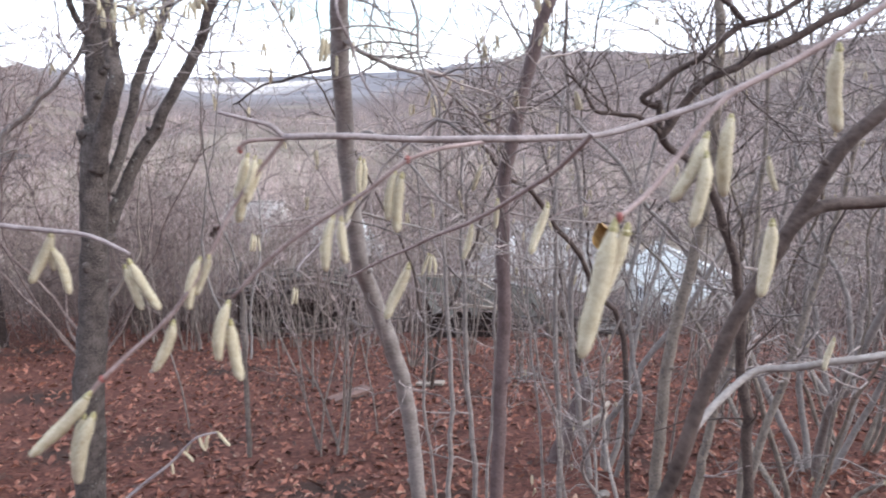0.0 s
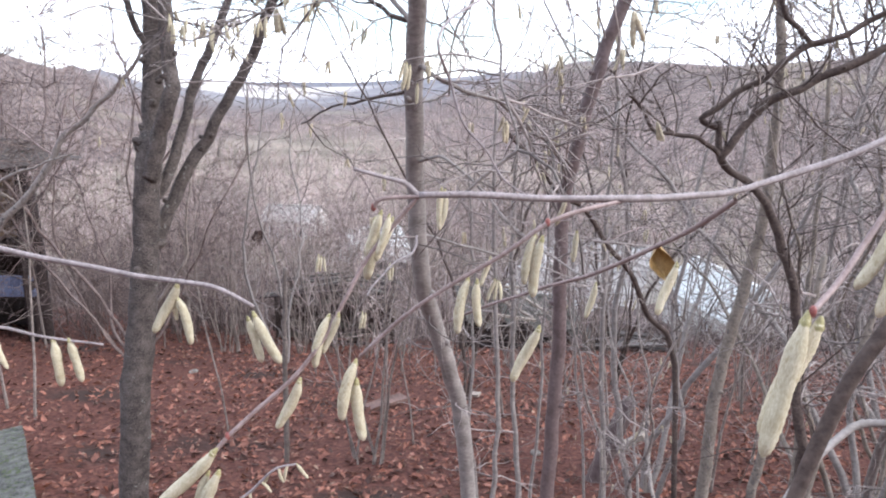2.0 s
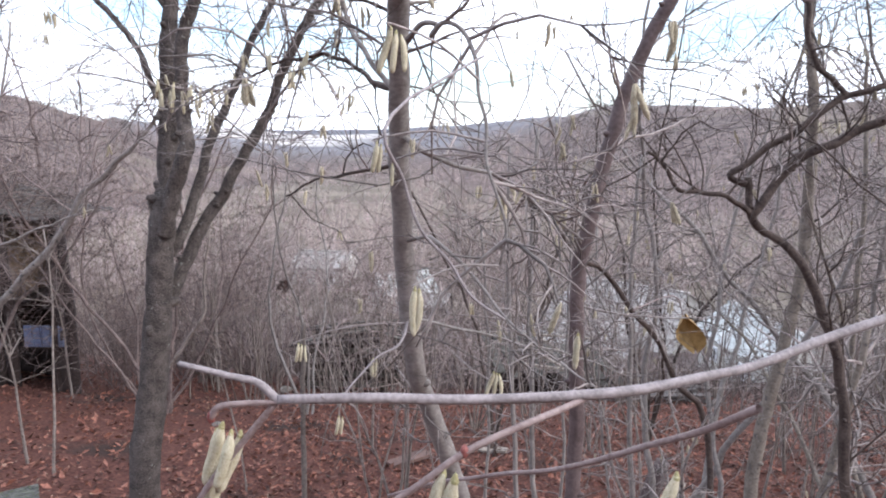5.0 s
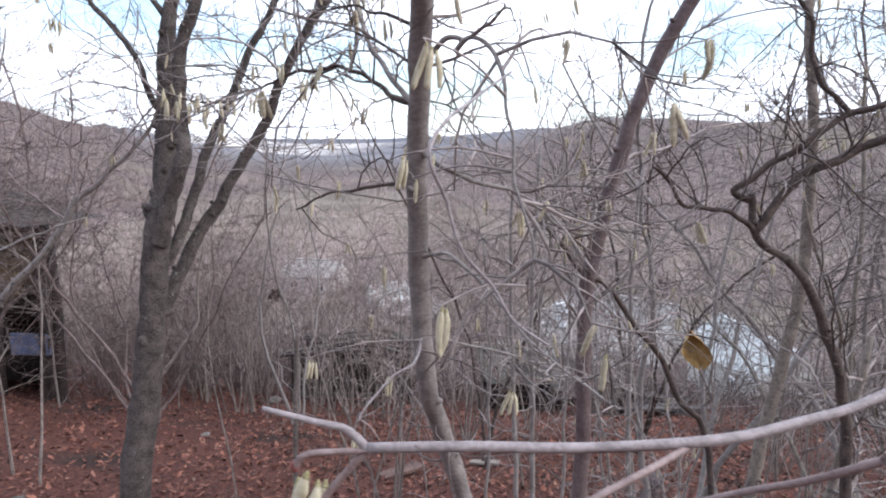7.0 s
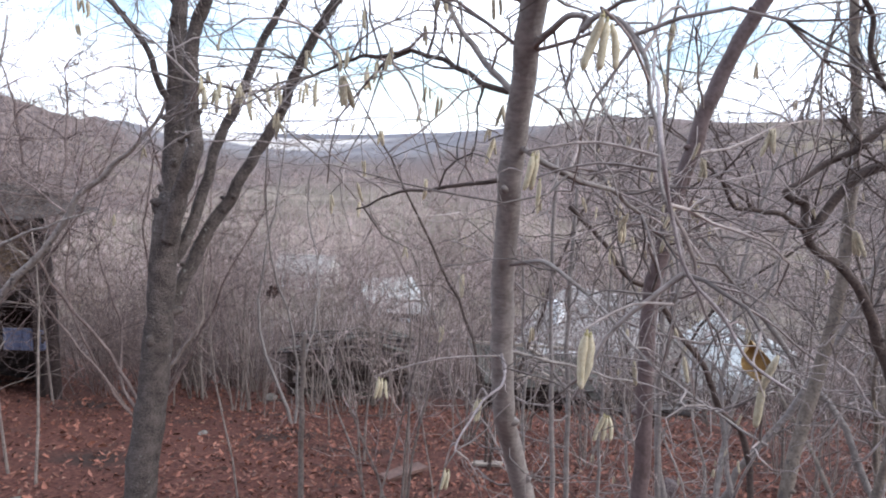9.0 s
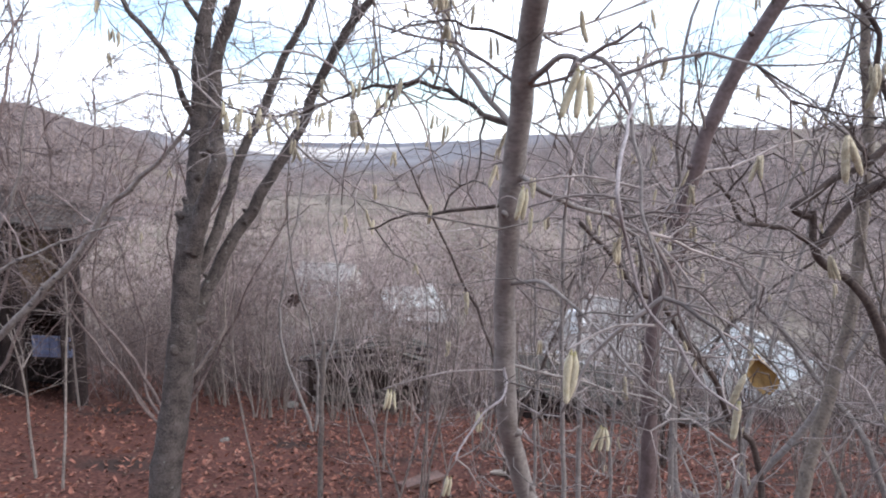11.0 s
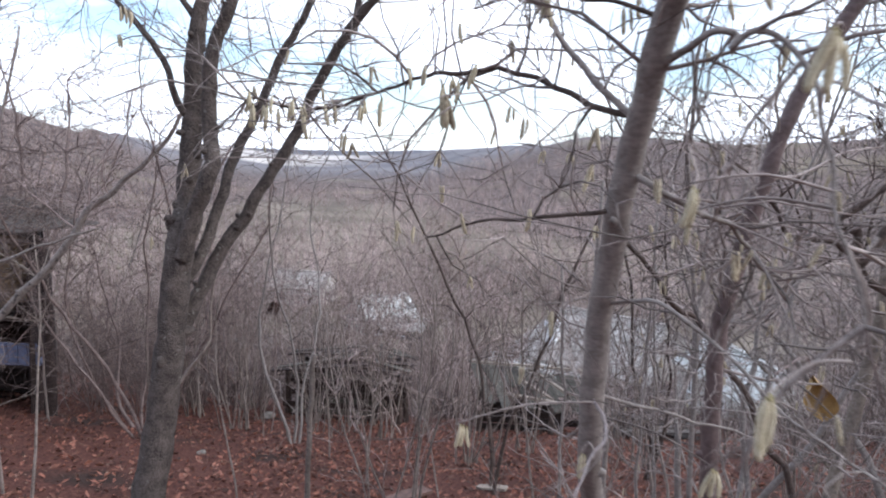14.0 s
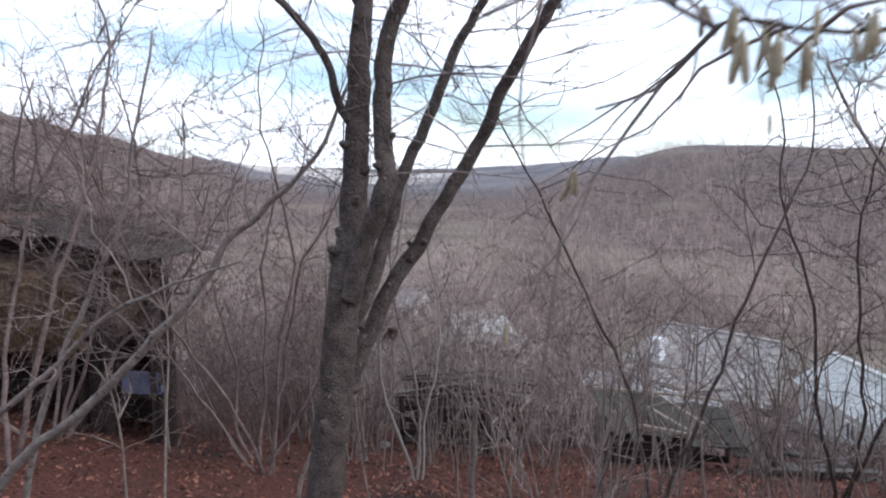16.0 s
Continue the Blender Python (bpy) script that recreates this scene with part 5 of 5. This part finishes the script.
def roof_brush():
    """Dead twigs and vines lying over the lean-to's roof."""
    base = Vector((-8.6, 10.1, 1.05))
    ob = thing("brushwood", base, "dead twigs and vines lying over the lean-to roof", "brushwood")
    rng = random.Random(174)
    t = Tubes(base)
    for k in range(620):
        x = rng.uniform(-11.3, -6.2)
        z = 1.72 - 0.238 * (x + 11.4) + 0.06
        p = Vector((x, rng.uniform(9.1, 10.9), z + rng.uniform(0.0, 0.06)))
        d = Vector((rng.uniform(-1, 1), rng.uniform(-0.6, 0.6), rng.uniform(-0.25, 0.6))).normalized() * rng.uniform(0.3, 1.0)
        r = rng.uniform(0.003, 0.009)
        t.add([p, p + d * 0.5 + Vector((0, 0, rng.uniform(0, 0.08))), p + d + Vector((0, 0, -0.05))], [r, r * 0.8, r * 0.4], 3)
    t.part("tangle", BRUSH_PALE, ob)["kind"] = "stuff"


lean_to()
roof_brush()
hay_heap()
blue_crate()


# ---- ruined boards along the brow ----
def board_pile(label, x, y, count, seed, wide, high):
    rng = random.Random(seed)
    base = drop(x, y)
    ob = thing("board_pile", base, label, "timber")
    for k in range(count):
        bm = bmesh.new()
        box(bm, (rng.uniform(0.9, 2.0), rng.uniform(0.09, 0.2), rng.uniform(0.025, 0.06)), Matrix())
        bmesh.ops.bevel(bm, geom=bm.edges[:], offset=0.006, segments=1, affect="EDGES")
        level = high * k / count
        bm.transform(pose(rng.uniform(-wide, wide), rng.uniform(-0.45, 0.45), 0.03 + level, rng.uniform(-14, 14), rng.uniform(-10, 10), rng.uniform(-28, 28)))
        part("board", bm, OLD_BOARD, ob)
    for k in range(5):
        t = Tubes(base)
        px, py = x + rng.uniform(-wide, wide), y + rng.uniform(-0.4, 0.4)
        t.add([(px, py, height(px, py) - 0.1), (px + rng.uniform(-0.3, 0.3), py, base[2] + high + rng.uniform(0.05, 0.35))], [0.05, 0.045], 6, 0.1)
        t.part("post", BARK_DARK, ob)


def posts(ob, base, places):
    for x, y, top in places:
        t = Tubes(base)
        t.add([(x, y, height(x, y) - 0.15), (x + 0.02, y, (height(x, y) + top) / 2), (x, y, top)], [0.06, 0.055, 0.05], 7, 0.2)
        t.part("post", BARK_DARK, ob)


def ruined_shed():
    base = drop(-2.9, 13.3)
    ob = thing("ruined_shed", base, "low ruined shed of dark rotten boards with a broken roof", "shed")
    rng = random.Random(186)
    x0, x1, y0, y1, ridge = -4.05, -1.8, 12.9, 14.1, -2.45
    posts(ob, base, [(x, y, -2.25) for x in (x0 + 0.08, ridge, x1 - 0.08) for y in (y0 + 0.05, y1 - 0.05)])
    for edge, low in ((x0 - 0.15, -2.2), (x1 + 0.15, -2.22)):
        for k in range(8):
            y = y0 - 0.1 + (k + 0.5) * 0.175
            top = Vector((ridge, y, -1.98 + rng.uniform(-0.2, 0.03)))
            end = Vector((edge, y + rng.uniform(-0.05, 0.05), low + rng.uniform(-0.1, 0.05)))
            if k in (2, 3, 5, 6):
                end = top.lerp(end, rng.uniform(0.45, 0.8))
            top.x += rng.uniform(-0.15, 0.15)
            end.y += rng.uniform(-0.25, 0.2)
            beam("roof_board", top, end, rng.uniform(0.1, 0.17), 0.025, ROOF_BOARD if k % 2 else DARK_BOARD, ob, base)
    for k in range(9):
        z = -3.15 + 0.115 * k
        a, b = x0 + rng.uniform(0, 0.25), x1 - rng.uniform(0, 0.6)
        if k == 5:
            continue
        beam("wall_board", (a, y0 - 0.03, z + rng.uniform(-0.03, 0.03)), (b, y0 - 0.03, z + rng.uniform(-0.05, 0.05)), 0.025, 0.1, ROOF_BOARD if k % 2 else DARK_BOARD, ob, base)
    for k in range(4):
        beam("wall_board", (x0 + 0.1, y1, -3.2 + 0.25 * k), (x1 - 0.1, y1, -3.2 + 0.25 * k), 0.025, 0.22, DARK_BOARD, ob, base)


def fallen_roof():
    base = drop(0.8, 13.3)
    ob = thing("fallen_roof", base, "fallen shed roof of grey-green boards with pale broken rafters", "shed")
    rng = random.Random(187)
    for k in range(13):
        x = -0.55 + 0.19 * k
        high = Vector((x + rng.uniform(-0.03, 0.03), 14.3, -2.32 - 0.028 * k + rng.uniform(-0.03, 0.03)))
        low = Vector((x + 0.35 + rng.uniform(-0.12, 0.12), 12.7 + rng.uniform(-0.35, 0.5), -2.64 - 0.022 * k + rng.uniform(-0.09, 0.05)))
        if k in (3, 8, 11):
            low = high.lerp(low, 0.6)
        beam("roof_board", high, low, 0.18, 0.025, ROOF_BOARD, ob, base)
    for a, b in (((-0.6, 14.0, -2.27), (0.85, 14.0, -2.33)), ((0.9, 14.1, -2.36), (1.7, 14.1, -2.42)), ((0.55, 13.9, -2.33), (1.25, 13.1, -2.58)), ((0.35, 13.5, -2.44), (0.95, 12.9, -2.62)), ((0.1, 12.75, -2.5), (1.0, 12.75, -2.62))):
        beam("rafter", a, b, 0.06, 0.05, PALE_WOOD, ob, base, "pale broken rafter")
    posts(ob, base, [(x, y, z) for x, y, z in ((-0.4, 12.75, -2.66), (0.9, 12.75, -2.72), (2.0, 12.8, -2.86), (-0.4, 14.2, -2.4), (1.8, 14.2, -2.68))])
    for k in range(4):
        beam("wall_board", (-0.45, 13.0, -3.2 + 0.14 * k), (1.5 + rng.uniform(-0.4, 0.4), 13.05, -3.24 + 0.13 * k), 0.025, 0.12, DARK_BOARD, ob, base)


ruined_shed()
fallen_roof()
board_pile("small heap of rotten boards on the brow", 2.4, 12.8, 10, 183, 0.8, 0.35)


def plank(name, label, a, b, wide, thick, mat, category="plank"):
    a, b = Vector(a), Vector(b)
    bm = bmesh.new()
    box(bm, ((b - a).length, wide, thick), Matrix())
    bmesh.ops.subdivide_edges(bm, edges=bm.edges[:], cuts=3, use_grid_fill=True)
    for v in bm.verts:
        v.co += 0.012 * noise.noise_vector(v.co * 9)
    me = bpy.data.meshes.new(name)
    bm.to_mesh(me)
    bm.free()
    me.materials.append(mat)
    ob = tagged(new(name, me), label, category)
    ob.matrix_world = Matrix.Translation((a + b) / 2) @ (b - a).to_track_quat("X", "Z").to_matrix().to_4x4()
    return ob


def lying(x, y, up=0.03):
    return (x, y, height(x, y) + up)


plank("plank", "short reddish plank lying in the leaves", lying(-1.2, 6.7), lying(-0.85, 7.1, 0.08), 0.16, 0.03, RUST)
plank("plank", "pale split plank lying in the leaves", lying(-0.35, 7.5), lying(-0.05, 7.4, 0.05), 0.09, 0.025, PALE_WOOD)
plank("plank", "pale broken wood by a leaning stump", lying(1.05, 5.3), lying(1.25, 5.2, 0.18), 0.1, 0.04, PALE_WOOD)
plank("plank", "pale broken wood by a leaning stump", lying(1.25, 5.5), lying(1.32, 5.45, 0.22), 0.09, 0.04, PALE_WOOD)


def leaning_stump():
    base = lying(0.78, 4.6, 0)
    ob = thing("stump", base, "leaning dark rotten stump in the leaf litter", "stump")
    t = Tubes(base)
    t.add(spline([(0.74, 4.6, base[2] - 0.1), (0.8, 4.6, base[2] + 0.1), (0.86, 4.6, base[2] + 0.3), (0.99, 4.6, base[2] + 0.62)], 5, 0.02, 3), taper(16, 0.075, 0.05), 12, 0.35)
    t.part("trunk", BARK_RED, ob)


leaning_stump()
plank("slab", "grey mossy sheet strewn with gravel and leaves", lying(-4.06, 4.36, 0.05), lying(-3.02, 2.95, 0.05), 1.4, 0.09, MOSS_STONE, "slab")


# ---- stones and the hanging leaf ----
def stones():
    rng = random.Random(191)
    for x, y, s in ((-4.1, 12.2, 0.12), (-3.6, 8.1, 0.055), (0.95, 3.9, 0.04), (0.4, 5.2, 0.04)):
        bm = bmesh.new()
        bmesh.ops.create_icosphere(bm, subdivisions=2, radius=s)
        for v in bm.verts:
            v.co *= 1 + 0.35 * noise.noise(v.co * 12 + Vector((x, y, 0)))
            v.co.z *= 0.55
        me = bpy.data.meshes.new("stone")
        bm.to_mesh(me)
        bm.free()
        me.materials.append(STONE)
        tagged(new("stone", me), "small pale stone among fallen leaves", "stone", "stones in the leaves").matrix_world = Matrix.Translation(lying(x, y, s * 0.3)) @ pose(0, 0, 0, 0, 0, rng.uniform(0, 360))


stones()


def hanging_leaf():
    ob = thing("dead_leaf", (0.44, 2.0, 1.108), "curled tan dead leaf hanging from a twig", "leaf")
    verts, faces = [], []
    n, w = 9, 7
    for i in range(n):
        t = i / (n - 1)
        half = 0.04 * math.sin(math.pi * min(1, t * 0.92 + 0.06)) ** 0.8
        for k in range(w):
            s = 2 * k / (w - 1) - 1
            verts.append((half * s * 0.9 + 0.03 * t, -0.03 * s * s + 0.012 * math.sin(5 * t + 2 * s), -0.09 * t + 0.006 * math.cos(9 * s)))
    for i in range(n - 1):
        for k in range(w - 1):
            a = i * w + k
            faces.append((a, a + 1, a + w + 1, a + w))
    leaf = part("blade", mesh_of("blade", verts, faces, LEAF_TAN), LEAF_TAN, ob)
    t = Tubes()
    t.add(spline([(0, 0, 0), (-0.02, -0.03, 0.05), (-0.07, -0.1, 0.07), (-0.16, -0.2, 0.06)], 4), taper(13, 0.0012, 0.002), 6)
    t.part("stalk", TWIG_RED, ob)


def leaf_clump():
    """Dry leaves caught in the shoots on the brow."""
    base = drop(-3.5, 10.6)
    top = Vector((-3.5, 10.6, -0.62))
    ob = thing("leaf_clump", base, "dark bundle of dry leaves caught on a bare shoot", "leaves")
    limb(ob, base, "shoot", [(-3.55, 10.6, base[2] - 0.1), (-3.5, 10.62, base[2] + 0.6), (-3.47, 10.6, -0.9), top, (-3.44, 10.6, 0.1)], 0.012, 0.005, SHOOT, 5, 7, 0.02, 0.1, 331, 3)
    rng = random.Random(332)
    verts, faces = [], []
    for k in range(46):
        m = Matrix.LocRotScale(top - Vector(base) + Vector((rng.gauss(0, 0.045), rng.gauss(0, 0.04), rng.gauss(0, 0.04))), Euler((rng.uniform(0, 6), rng.uniform(0, 6), rng.uniform(0, 6))), (0.035, 0.06, 0.05))
        n = len(verts)
        verts += [m @ Vector(p) for p in ((0, -1, 0), (0.75, 0, 0.4), (0, 1, 0.1), (-0.75, 0, 0.4), (0, 0, 0))]
        faces += [(n + a, n + b, n + 4) for a, b in ((0, 1), (1, 2), (2, 3), (3, 0))]
    part("leaves", mesh_of("leaves", verts, faces, DARK_LEAF, False), DARK_LEAF, ob)["kind"] = "stuff"


hanging_leaf()
leaf_clump()
